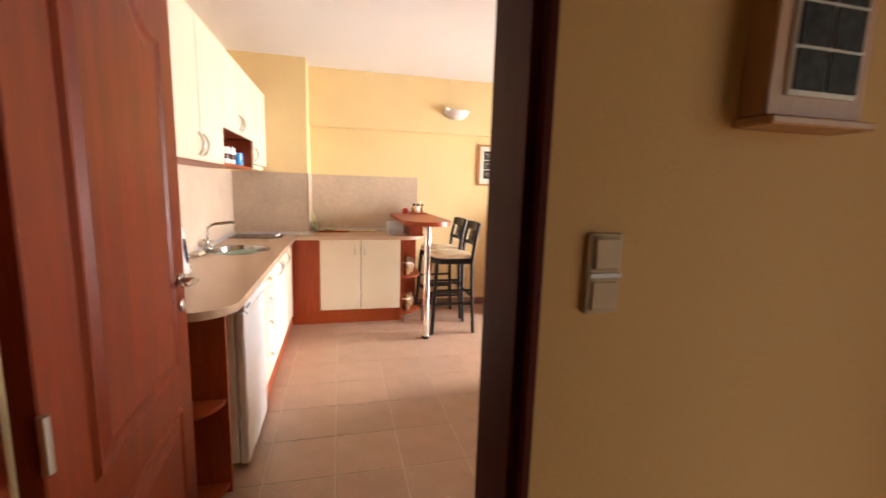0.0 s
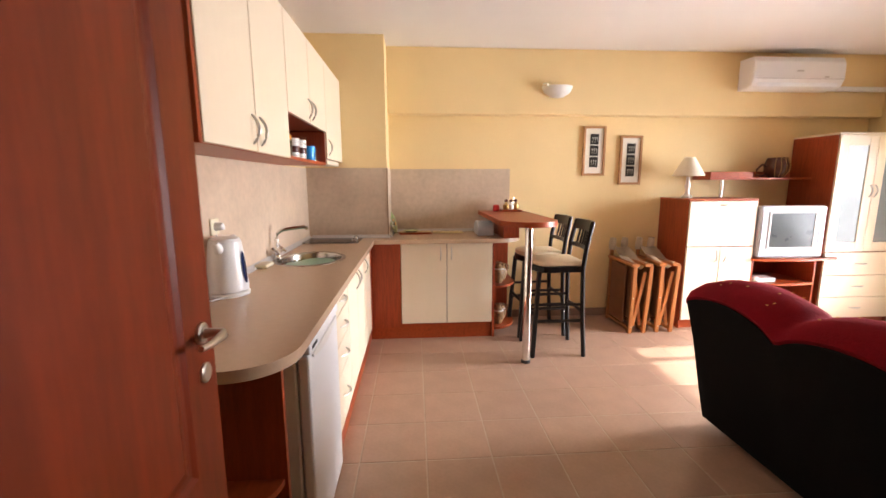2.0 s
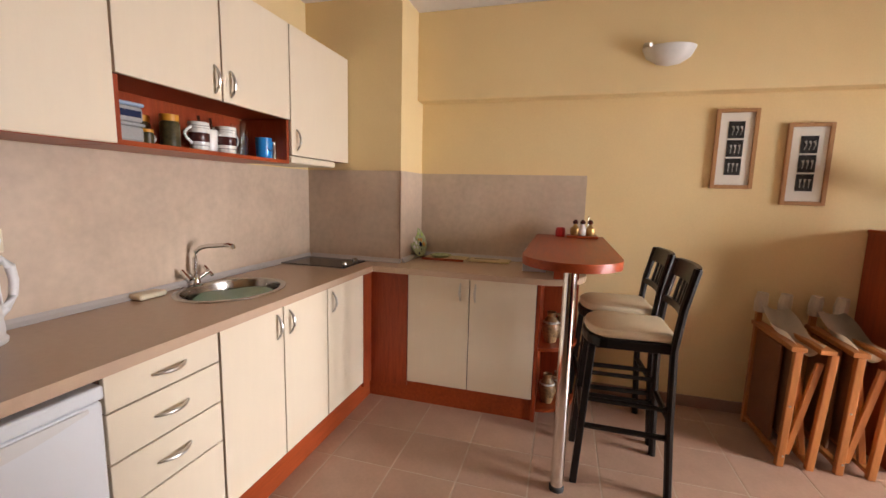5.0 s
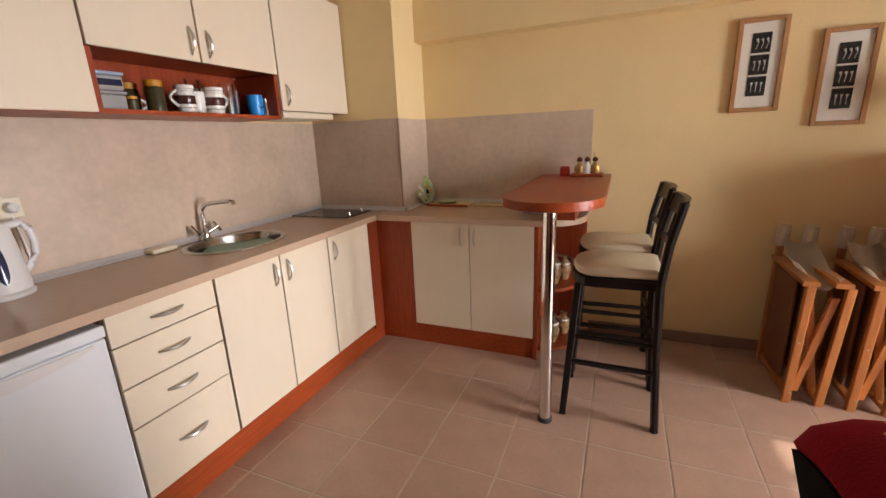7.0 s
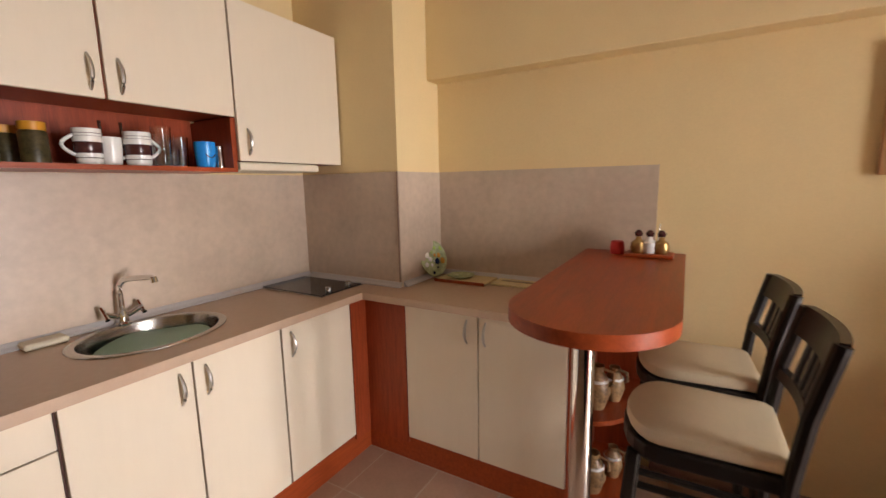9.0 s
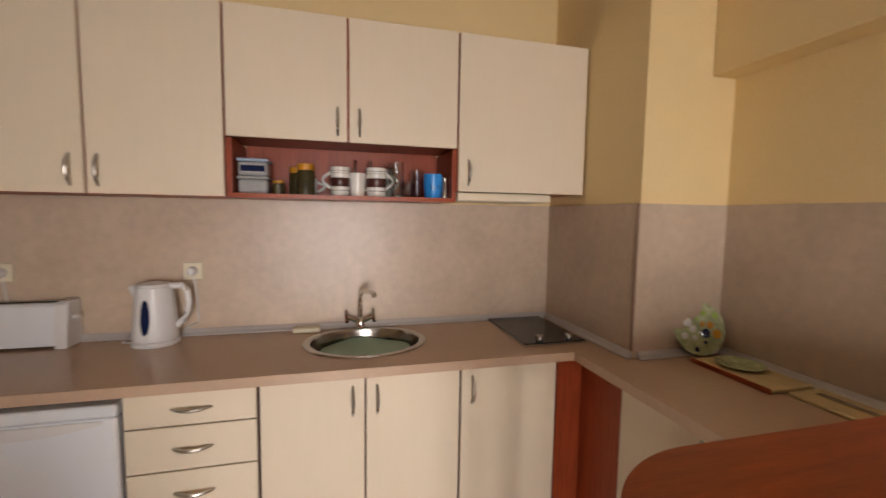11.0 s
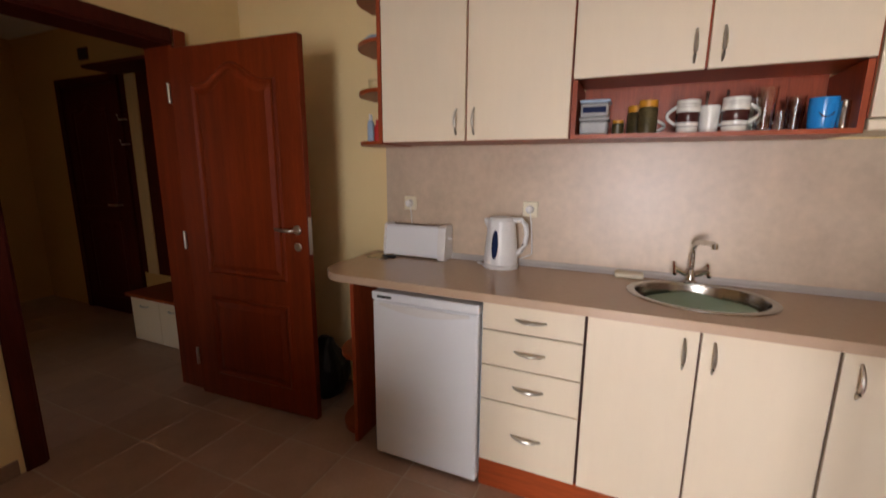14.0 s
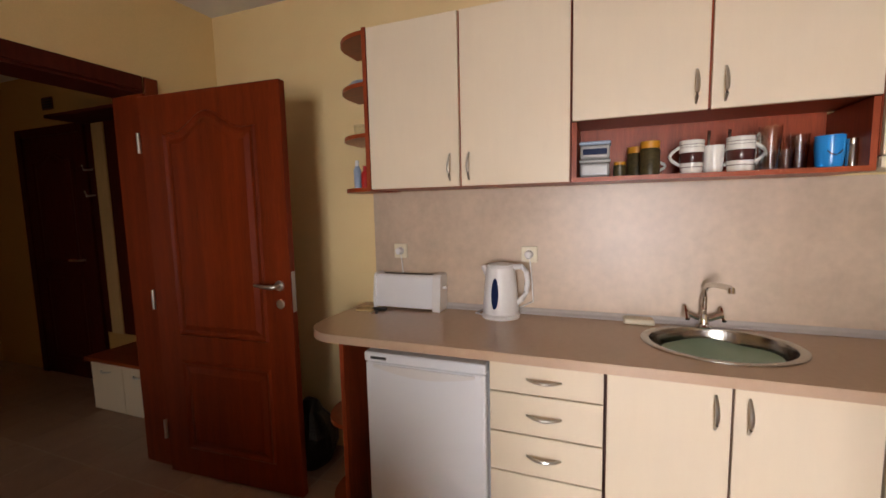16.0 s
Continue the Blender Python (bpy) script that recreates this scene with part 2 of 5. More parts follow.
def tube(pts, r, n=8, bm=None, flat=1.0):
    """A round bar along a line of points."""
    own = bmesh.new()
    pts = [Vector(p) for p in pts]
    rings = []
    for i, p in enumerate(pts):
        d = (pts[min(i + 1, len(pts) - 1)] - pts[max(i - 1, 0)]).normalized()
        ref = Vector((0, 0, 1)) if abs(d.z) < 0.9 else Vector((1, 0, 0))
        u = d.cross(ref).normalized()
        w = u.cross(d).normalized()
        rr = r[i] if isinstance(r, (list, tuple)) else r
        rings.append([own.verts.new(p + u * rr * math.cos(2 * math.pi * k / n) + w * rr * flat * math.sin(2 * math.pi * k / n)) for k in range(n)])
    for a, b in zip(rings, rings[1:]):
        for k in range(n):
            own.faces.new((a[k], a[(k + 1) % n], b[(k + 1) % n], b[k]))
    own.faces.new(rings[0]), own.faces.new(rings[-1])
    return join(bm, own)


def beam(p, q, w, d, bevel=0.002, bm=None):
    """A square bar from p to q, w wide across x and d deep across y."""
    own = bmesh.new()
    p, q = Vector(p), Vector(q)
    vs = []
    for c in (p, q):
        vs.append([own.verts.new(c + Vector((sx * w / 2, sy * d / 2, 0))) for sx, sy in ((-1, -1), (1, -1), (1, 1), (-1, 1))])
    own.faces.new(vs[0]), own.faces.new(vs[1])
    for k in range(4):
        own.faces.new((vs[0][k], vs[0][(k + 1) % 4], vs[1][(k + 1) % 4], vs[1][k]))
    if bevel:
        bmesh.ops.bevel(own, geom=own.edges[:], offset=bevel, segments=1, affect="EDGES")
    return join(bm, own)


def arc(c, r, a0, a1, n):
    return [(c[0] + r[0] * math.cos(radians(a0 + (a1 - a0) * k / n)), c[1] + r[1] * math.sin(radians(a0 + (a1 - a0) * k / n))) for k in range(n + 1)]


def bow(c, axis, out, length=0.11, rise=0.025, width=0.007):
    """A bow handle of flattened bar: centre on the face, long axis, outward direction."""
    c, axis, out = Vector(c), Vector(axis), Vector(out)
    pts = []
    for k in range(11):
        s = k / 10 * 2 - 1
        pts.append(c + axis * s * length / 2 + out * (rise * (1 - s * s) + 0.001))
    rr = [width * (0.55 + 0.45 * (1 - abs(k / 5 - 1) ** 2)) for k in range(11)]
    return tube(pts, rr, 8)


# ---- structure ----
XL, XR, YF, YB, ZC = -0.068, 5.42, 5.0, 0.92, 2.55
YH, YP = 0.79, 1.0   # hall face of the door wall, room face of its hinge pier


def structure(name, bm, material, label, category="wall"):
    return solid(name, bm, material, label, category, "structure")


floor = structure("floor", box(-0.6, -2.4, -0.12, 5.6, 5.2, -0.0016), GROUT, "terracotta beige tiled floor with pale joints", "floor")
structure("ceiling", box(-0.6, -2.4, ZC, 5.6, 5.2, ZC + 0.15), CEIL, "plain white painted ceiling", "ceiling")
structure("wall_far", box(XL - 0.2, YF, 0, XR + 0.18, YF + 0.15, ZC), WALL, "warm yellow painted wall")
structure("wall_kitchen", box(XL - 0.2, YP, 0, XL, YF, ZC), WALL, "warm yellow painted wall behind the kitchen")
structure("wall_column", box(XL, 4.59, 0, 0.613, YF, ZC), WALL, "yellow painted corner column", "column")
structure("wall_beam", box(0.613, 4.885, 1.976, XR, YF, ZC, 0.004), WALL, "yellow painted ceiling beam", "beam")
# door wall: pier behind the leaf, pier beside the switch, lintel
DX0, DX1, DZ = 0.385, 1.177, 2.03
structure("wall_door_pier", box(-0.43, YH, 0, DX0, YP, ZC), WALL, "yellow painted wall beside the door hinge")
structure("wall_door_side", box(DX1, YH, 0, XR + 0.18, YB, ZC), WALL, "yellow painted wall with light switch")
structure("wall_lintel", box(DX0, YH, DZ, DX1, YP, ZC), WALL, "yellow painted wall above the doorway")
# thin skin on the hall face, coloured darker to carry the hall's shade
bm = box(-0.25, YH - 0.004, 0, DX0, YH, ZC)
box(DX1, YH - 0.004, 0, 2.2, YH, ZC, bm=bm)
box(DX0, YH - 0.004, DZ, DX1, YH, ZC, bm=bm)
structure("wall_hall_door_side", bm, HALLW, "yellow painted hall side of the door wall, darkened for shade")
# window wall
WY0, WY1, WZ0, WZ1 = 2.95, 4.14, 0.12, 2.12
bm = box(XR, YB, 0, XR + 0.18, WY0, ZC)
box(XR, WY1, 0, XR + 0.18, YF, ZC, bm=bm)
box(XR, WY0, 0, XR + 0.18, WY1, WZ0, bm=bm)
box(XR, WY0, WZ1, XR + 0.18, WY1, ZC, bm=bm)
structure("wall_window", bm, WALL, "yellow painted wall with wide balcony window")
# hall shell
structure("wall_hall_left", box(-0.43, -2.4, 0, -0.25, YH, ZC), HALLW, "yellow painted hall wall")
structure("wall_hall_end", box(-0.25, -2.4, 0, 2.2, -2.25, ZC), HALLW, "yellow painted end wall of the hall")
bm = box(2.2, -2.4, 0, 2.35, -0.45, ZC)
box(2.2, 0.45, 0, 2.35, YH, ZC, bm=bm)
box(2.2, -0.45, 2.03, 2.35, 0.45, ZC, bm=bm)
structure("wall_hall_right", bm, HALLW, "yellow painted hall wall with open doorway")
structure("ground", box(5.6, -400, -6.2, 900, 400, -6.0), CONC, "pale ground far below the balcony", "ground")

structure("baseboard", box(1.80, YF - 0.012, 0.0, 4.5, YF, 0.075, 0.002), SKIRT, "brown tile skirting along the wall", "skirting")
structure("baseboard_door_wall", box(1.26, YB, 0.0, XR, YB + 0.012, 0.075, 0.002), SKIRT, "brown tile skirting along the wall", "skirting")

# window
w = thing("window_1", (XR + 0.09, (WY0 + WY1) / 2, WZ0), "white framed balcony window with clear panes", "window", kind="structure")
bm = box(XR + 0.06, WY0, WZ0, XR + 0.12, WY1, WZ0 + 0.06)
box(XR + 0.06, WY0, WZ1 - 0.05, XR + 0.12, WY1, WZ1, bm=bm)
box(XR + 0.06, WY0, WZ0 + 0.06, XR + 0.12, WY0 + 0.05, WZ1 - 0.05, bm=bm)
box(XR + 0.06, WY1 - 0.03, WZ0 + 0.06, XR + 0.12, WY1, WZ1 - 0.05, bm=bm)
part("window_frame", bm, PVC, w)
edges = [WY0 + 0.05, 3.44, 3.89, WY1 - 0.03]
for a, b in zip(edges, edges[1:]):
    if b < 4.0:
        part("mullion", box(XR + 0.062, b - 0.03, WZ0 + 0.06, XR + 0.118, b + 0.03, WZ1 - 0.05), PVC, w)
    p = part("pane", box(XR + 0.085, a + 0.001, WZ0 + 0.061, XR + 0.091, b - 0.031, WZ1 - 0.051), GLASS, w)
    p.visible_shadow = False

# doorway: frame and casings; shade on switch side and head put into colour
d = thing("door_frame", (0.74, 0.85, 0), "mahogany door frame with casings, shaded parts coloured darker", "door frame", kind="structure")
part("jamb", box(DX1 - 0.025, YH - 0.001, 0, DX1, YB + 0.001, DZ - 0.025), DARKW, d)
part("jamb", box(DX0, YH - 0.001, 0, DX0 + 0.022, YP + 0.018, DZ - 0.025, 0.002), DOORW, d, "hinge jamb in mahogany red")
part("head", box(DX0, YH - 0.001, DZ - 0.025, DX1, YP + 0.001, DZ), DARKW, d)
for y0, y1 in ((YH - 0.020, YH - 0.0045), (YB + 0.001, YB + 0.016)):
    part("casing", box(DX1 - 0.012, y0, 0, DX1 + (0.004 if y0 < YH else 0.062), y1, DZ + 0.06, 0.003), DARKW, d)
    dy = YP - YB if y0 > YH else 0.0
    part("casing", box(DX0 - 0.07, y0 + dy, 0, DX0 - (0.001 if dy else -0.008), y1 + dy, DZ + 0.06, 0.003), DOORW, d)
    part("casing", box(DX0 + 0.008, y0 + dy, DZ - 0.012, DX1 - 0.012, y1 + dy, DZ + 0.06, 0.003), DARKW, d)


def panel_face(x, y0, y1, z0, z1, out, arch):
    """A raised panel with a moulded rim on a door face at x; arch lifts the middle of its head."""
    def ring(inset, h):
        pts = [(y0 + inset, z0 + inset), (y1 - inset, z0 + inset)]
        n = 16
        for k in range(n + 1):
            s = 1 - k / n
            y = y0 + inset + (y1 - y0 - 2 * inset) * s
            u = abs(s * 2 - 1)
            lift = arch * (0.5 + 0.5 * math.cos(math.pi * min(1, u / 0.75))) if arch else 0
            pts.append((y, z1 - inset - arch + lift))
        return [bm.verts.new((x + out * h, a, b)) for a, b in pts]
    bm = bmesh.new()
    steps = [ring(0, 0.0), ring(0.010, 0.010), ring(0.022, 0.004), ring(0.034, 0.003), ring(0.06, 0.011)]
    for a, b in zip(steps, steps[1:]):
        for k in range(len(a)):
            j = (k + 1) % len(a)
            bm.faces.new((a[k], a[j], b[j], b[k]))
    bm.faces.new(steps[-1])
    return bm


# open door leaf, hinged beside the kitchen, standing into the room
LW, LH = 0.835, 1.975
leaf = thing("door_1", (0, 0, 0), "mahogany red panelled door standing open into the room", "door", kind="structure")
lx0, lx1 = -0.02, 0.02
part("leaf", box(lx0, 0.0, 0.012, lx1, LW, LH, 0.003), DOORW, leaf)
for x, out in ((lx1, 1), (lx0, -1)):
    part("panel", panel_face(x, 0.145, LW - 0.14, 0.775, 1.88, out, 0.09), DOORW, leaf)
    part("panel", panel_face(x, 0.145, LW - 0.14, 0.16, 0.645, out, 0.0), DOORW, leaf)
    part("rosette", lathe([(0, 0), (0.024, 0), (0.024, 0.006), (0.02, 0.009), (0, 0.009)], (0, 0, 0), 20), NICKEL, leaf).matrix_basis = pose(x, LW - 0.06, 1.055, 0, 90 * out, 0)
    k = part("keyhole_plate", lathe([(0, 0), (0.022, 0), (0.022, 0.005), (0.018, 0.008), (0, 0.008)], (0, 0, 0), 20), NICKEL, leaf)
    k.matrix_basis = pose(x, LW - 0.06, 0.968, 0, 90 * out, 0)
    part("lever", tube([(x, LW - 0.06, 1.055), (x + out * 0.045, LW - 0.06, 1.055), (x + out * 0.05, LW - 0.075, 1.055), (x + out * 0.05, LW - 0.13, 1.057), (x + out * 0.045, LW - 0.165, 1.061)], [0.011, 0.010, 0.010, 0.008, 0.006], 10), NICKEL, leaf, "curved metal lever", True)
part("lock_plate", box(lx0 + 0.008, LW - 0.001, 0.93, lx1 - 0.008, LW + 0.002, 1.12), NICKEL, leaf)
for z in (0.25, 0.955, 1.75):
    part("hinge", tube([(0.028, -0.006, z - 0.05), (0.028, -0.006, z + 0.05)], 0.009, 10), NICKEL, leaf, smooth=True)
leaf.matrix_basis = pose(0.424, 1.035, 0, 0, 0, 3.6)

# switch and framed picture on the hall side of the door wall
SWX, SWZ = 1.251, 1.216
s = thing("light_switch", (SWX + 0.032, YH, SWZ), "tan plastic double light switch and socket plate", "light switch")
part("plate", box(SWX, YH - 0.012, SWZ, SWX + 0.054, YH, SWZ + 0.116, 0.004, seg=2), SWITCH, s)
part("rocker", box(SWX + 0.007, YH - 0.017, SWZ + 0.064, SWX + 0.047, YH - 0.010, SWZ + 0.110, 0.003), SWITCH, s)
part("socket_face", box(SWX + 0.007, YH - 0.015, SWZ + 0.006, SWX + 0.047, YH - 0.010, SWZ + 0.049, 0.003), SWITCH, s)
part("divider", box(SWX + 0.002, YH - 0.016, SWZ + 0.053, SWX + 0.052, YH - 0.011, SWZ + 0.060, 0.001), WHITEP, s)
for dx in (0.022, 0.036):
    part("socket_hole", lathe([(0, 0), (0.0035, 0), (0.0035, 0.001), (0, 0.001)], (0, 0, 0), 10), RUBBER, s).matrix_basis = pose(dx - 0.032, -0.0145, 0.031, 90)
KX0, KX1, KZ0, KZ1 = 1.481, 1.660, 1.497, 1.79
p = thing("key_box", ((KX0 + KX1) / 2, YH, KZ0), "wooden wall box with a cream barred door over small dark pictures", "picture box")
part("case", box(KX0, YH - 0.045, KZ0, KX1, YH, KZ1, 0.004), FRAMEW, p)
part("ledge", box(KX0 - 0.006, YH - 0.062, KZ0 - 0.012, KX1 + 0.006, YH, KZ0 + 0.001, 0.003), FRAMEW, p)
part("mount", box(KX0 + 0.028, YH - 0.050, KZ0 + 0.030, KX1 - 0.024, YH - 0.044, KZ1 - 0.03, 0.001), MOUNT, p)
for i in range(2):
    for j in range(4):
        x = KX0 + 0.034 + i * 0.060
        z = KZ0 + 0.037 + j * 0.058
        part("picture", box(x, YH - 0.0525, z, x + 0.055, YH - 0.0495, z + 0.053), PRINT, p)


# ---- kitchen: base units ----
FX, ZT, ZD = 0.472, 0.887, 0.850   # door fronts, worktop top, door tops
BY = 4.46                          # fronts of the units along the far wall


def front_x(name, parent, y0, y1, z0, z1, x, handle=None, hlen=0.11):
    """A cream door or drawer front facing the room, with its dark edge gap."""
    f = part(name, box(x - 0.018, y0 + 0.0025, z0 + 0.0025, x, y1 - 0.0025, z1 - 0.0025, 0.0015), CREAM, parent)
    if handle:
        hy, hz, axis = handle
        part("handle", bow((x, hy, hz), axis, (1, 0, 0), hlen), NICKEL, f, "satin metal bow handle", True)
    return f


def front_y(name, parent, x0, x1, z0, z1, y, handle=None, material=None, hlen=0.11):
    f = part(name, box(x0 + 0.0025, y, z0 + 0.0025, x1 - 0.0025, y + 0.018, z1 - 0.0025, 0.0015), material or CREAM, parent)
    if handle:
        hx, hz, axis = handle
        part("handle", bow((hx, y, hz), axis, (0, -1, 0), hlen), NICKEL, f, "satin metal bow handle", True)
    return f


def carcass(x0, y0, z0, x1, y1, z1, parent, material=None):
    part("carcass", box(x0, y0, z0, x1, y1, z1), material or GAP, parent)


# quarter-round end shelf
u = thing("corner_shelf_unit", (0.19, 2.08, 0), "cherry red open end shelf with rounded shelves", "shelf unit")
part("side_panel", box(XL + 0.004, 2.15, 0, 0.44, 2.17, ZD), WOOD, u)
part("back_panel", box(XL + 0.004, 1.995, 0, XL + 0.02, 2.15, ZD), WOOD, u)
for z in (0.03, 0.43):
    pts = [(XL + 0.02, 2.15), (XL + 0.02, 1.995)] + arc((0.25, 2.15), (0.18, 0.155), 270, 360, 10)
    part("shelf", prism(pts, z, z + 0.02, 0.002), WOODH, u)

# undercounter fridge
f = thing("fridge", (0.2, 2.56, 0), "white undercounter fridge with recessed grip", "fridge")
part("body", box(-0.05, 2.305, 0.03, 0.4370, 2.81, 0.802, 0.006), WHITEM, f)
part("top_panel", box(-0.05, 2.303, 0.787, 0.4890, 2.812, 0.827, 0.008, seg=2), WHITEM, f)
dr = part("door", box(0.4410, 2.305, 0.022, 0.4840, 2.81, 0.784, 0.01, seg=2), WHITEM, f)
pts = [(2.345, 0.777), (2.77, 0.777)] + [(2.77 - 0.425 * k / 14, 0.767 - 0.028 * math.sin(math.pi * k / 14)) for k in range(15)]
part("grip", prism(pts, 0.4820, 0.4900, 0.0, axis="x"), WHITEP, dr)
part("name_badge", box(0.4885, 2.335, 0.800, 0.4910, 2.405, 0.811), RUBBER, f, "dark grey bar badge")
for x in (0.0, 0.38):
    for y in (2.34, 2.775):
        part("foot", lathe([(0, 0), (0.018, 0), (0.018, 0.031), (0, 0.031)], (x, y, 0), 10), RUBBER, f)

# drawer unit
c = thing("drawer_cabinet", (0.2, 3.02, 0), "cream four-drawer kitchen base unit", "cabinet")
carcass(XL + 0.004, 2.818, 0.136, FX - 0.019, 3.215, ZD, c)
zs = (0.138, 0.425, 0.578, 0.730, 0.846)
for a, b in zip(zs, zs[1:]):
    hz = (a + b) / 2 + (0.0 if b - a < 0.2 else 0.005)
    front_x("drawer", c, 2.82, 3.215, a, b, FX, (3.017, hz, (0, 1, 0)), 0.12)
# sink unit with two doors
c = thing("sink_cabinet", (0.2, 3.58, 0), "cream two-door sink base unit", "cabinet")
carcass(XL + 0.004, 3.219, 0.136, FX - 0.019, 3.935, 0.62, c)
part("side_panel", box(XL + 0.004, 3.219, 0.62, FX - 0.019, 3.235, ZD), GAP, c)
part("side_panel", box(XL + 0.004, 3.919, 0.62, FX - 0.019, 3.935, ZD), GAP, c)
part("front_rail", box(FX - 0.035, 3.235, 0.62, FX - 0.019, 3.919, ZD), GAP, c)
front_x("door", c, 3.221, 3.577, 0.138, 0.846, FX, (3.533, 0.758, (0, 0, 1)))
front_x("door", c, 3.579, 3.935, 0.138, 0.846, FX, (3.620, 0.758, (0, 0, 1)))
# single-door unit
c = thing("corner_cabinet", (0.2, 4.15, 0), "cream single-door base unit beside the corner", "cabinet")
carcass(XL + 0.004, 3.939, 0.136, FX - 0.019, 4.349, ZD, c)
front_x("door", c, 3.939, 4.347, 0.138, 0.846, FX, (3.985, 0.758, (0, 0, 1)))
# corner fillers and plinths
t = thing("corner_filler", (FX, BY, 0.105), "cherry red corner filler between the base units", "filler panel")
part("panel", box(FX - 0.02, 4.352, 0.105, FX - 0.002, BY + 0.02, ZD), WOOD, t)
part("panel", box(FX - 0.002, BY + 0.003, 0.105, 0.719, BY + 0.02, ZD), WOOD, t)
t = thing("plinth", (FX, 4.0, 0), "cherry red plinth along the base units", "plinth")
part("board", box(FX - 0.036, 2.816, 0, FX - 0.018, BY + 0.03, 0.134), WOODH, t)
part("board", box(FX - 0.018, BY + 0.018, 0, 1.515, BY + 0.036, 0.134), WOODH, t)
# two-door unit along the far wall
c = thing("base_cabinet", (1.1, 4.7, 0), "cream two-door base unit under the bar", "cabinet")
carcass(0.722, BY + 0.037, 0.136, 1.514, YF - 0.002, ZD, c)
front_y("door", c, 0.722, 1.116, 0.138, 0.846, BY, (1.062, 0.758, (0, 0, 1)))
front_y("door", c, 1.118, 1.514, 0.138, 0.846, BY, (1.154, 0.758, (0, 0, 1)))
part("end_panel", box(1.516, BY + 0.002, 0, 1.536, YF - 0.002, ZD), WOOD, c)
# rounded open shelves at the bar end
u = thing("end_shelf_unit", (1.62, 4.75, 0), "cherry red rounded open shelves under the bar", "shelf unit")
part("back_panel", box(1.537, YF - 0.018, 0.06, 1.763, YF - 0.002, ZD), WOOD, u)
for z in (0.06, 0.44):
    pts = [(1.537, YF - 0.018), (1.537, BY + 0.02)] + arc((1.538, 4.75), (0.225, 0.27), 270, 360, 12) + [(1.763, YF - 0.018)]
    part("shelf", prism(pts, z, z + 0.02, 0.002), WOODH, u)


def pot(at, h, r, name, label):
    t = thing(name, at, label, "pottery")
    part("body", lathe([(0, 0), (r * 0.6, 0), (r, h * 0.35), (r * 0.85, h * 0.6), (r * 0.42, h * 0.78), (r * 0.5, h * 0.9), (r * 0.45, h * 0.9), (r * 0.36, h * 0.78), (0, h * 0.7)], at, 20), POTTERY, t, smooth=True)
    part("neck_band", lathe([(r * 0.86, h * 0.58), (r * 0.90, h * 0.60), (r * 0.80, h * 0.64)], at, 20), CERAM, t, smooth=True)
    part("handle", tube([(at[0] + r * 0.45, at[1] - 0.01, at[2] + h * 0.86), (at[0] + r * 1.15, at[1] - 0.01, at[2] + h * 0.82), (at[0] + r * 1.2, at[1] - 0.01, at[2] + h * 0.6), (at[0] + r * 0.85, at[1] - 0.01, at[2] + h * 0.5)], 0.006, 8), POTTERY, t, smooth=True)


pot((1.60, 4.62, 0.46), 0.21, 0.055, "jug", "glazed folk pottery jug on the bar shelf")
pot((1.655, 4.72, 0.46), 0.17, 0.045, "jug", "small glazed folk pottery jug on the bar shelf")
pot((1.60, 4.60, 0.08), 0.20, 0.055, "vase", "striped glazed pottery vase on the low shelf")
pot((1.66, 4.74, 0.08), 0.16, 0.045, "vase", "small glazed pottery vase on the low shelf")

# ---- worktop, L-shaped, with the sink cut out ----
SC, SR = (0.185, 3.60), (0.195, 0.232)


def holed_plate(x0, y0, x1, y1, c, r, z0, z1, n=48):
    bm = bmesh.new()
    rings = {}
    corners = [math.atan2(b - c[1], a - c[0]) % (2 * math.pi) for a in (x0, x1) for b in (y0, y1)]
    angles = sorted([2 * math.pi * (k + 0.37) / n for k in range(n)] + corners)
    n = len(angles)
    for z in (z0, z1):
        outer, inner = [], []
        for k in range(n):
            a = angles[k]
            ca, sa = math.cos(a), math.sin(a)
            s = min((x1 - c[0]) / ca if ca > 1e-9 else 9e9, (x0 - c[0]) / ca if ca < -1e-9 else 9e9,
                    (y1 - c[1]) / sa if sa > 1e-9 else 9e9, (y0 - c[1]) / sa if sa < -1e-9 else 9e9)
            outer.append(bm.verts.new((c[0] + ca * s, c[1] + sa * s, z)))
            inner.append(bm.verts.new((c[0] + r[0] * ca, c[1] + r[1] * sa, z)))
        rings[z] = (outer, inner)
        for k in range(n):
            j = (k + 1) % n
            bm.faces.new((outer[k], outer[j], inner[j], inner[k]))
    for i in (0, 1):
        for k in range(n):
            j = (k + 1) % n
            bm.faces.new((rings[z0][i][k], rings[z0][i][j], rings[z1][i][j], rings[z1][i][k]))
    return bm


EX = 0.505                        # worktop front edge
za, zb = ZD + 0.002, ZT
wt = thing("worktop", (0.22, 3.3, ZT), "beige stone-look laminate worktop around the kitchen corner", "worktop")
bm = prism([(XL + 0.002, 3.30), (XL + 0.002, 1.985), (0.33, 1.985)] + arc((0.33, 2.160), (0.175, 0.175), 270, 360, 28) + [(EX, 3.30)], za, zb, 0.0)
bm = join(bm, holed_plate(XL + 0.002, 3.30, EX, 3.87, SC, SR, za, zb))
prism([(XL + 0.002, 3.87), (EX, 3.87), (EX, 4.405), (0.615, 4.405), (0.615, 4.588), (XL + 0.002, 4.588)], za, zb, 0.0, bm=bm)
part("sink_run", bm, TOP, wt)
bm = prism([(0.615, YF - 0.002), (0.615, 4.405)] + [(1.535, 4.405)] + arc((1.535, 4.655), (0.25, 0.25), 270, 360, 10) + [(1.785, YF - 0.002)], za, zb)
part("bar_run", bm, TOP, wt)

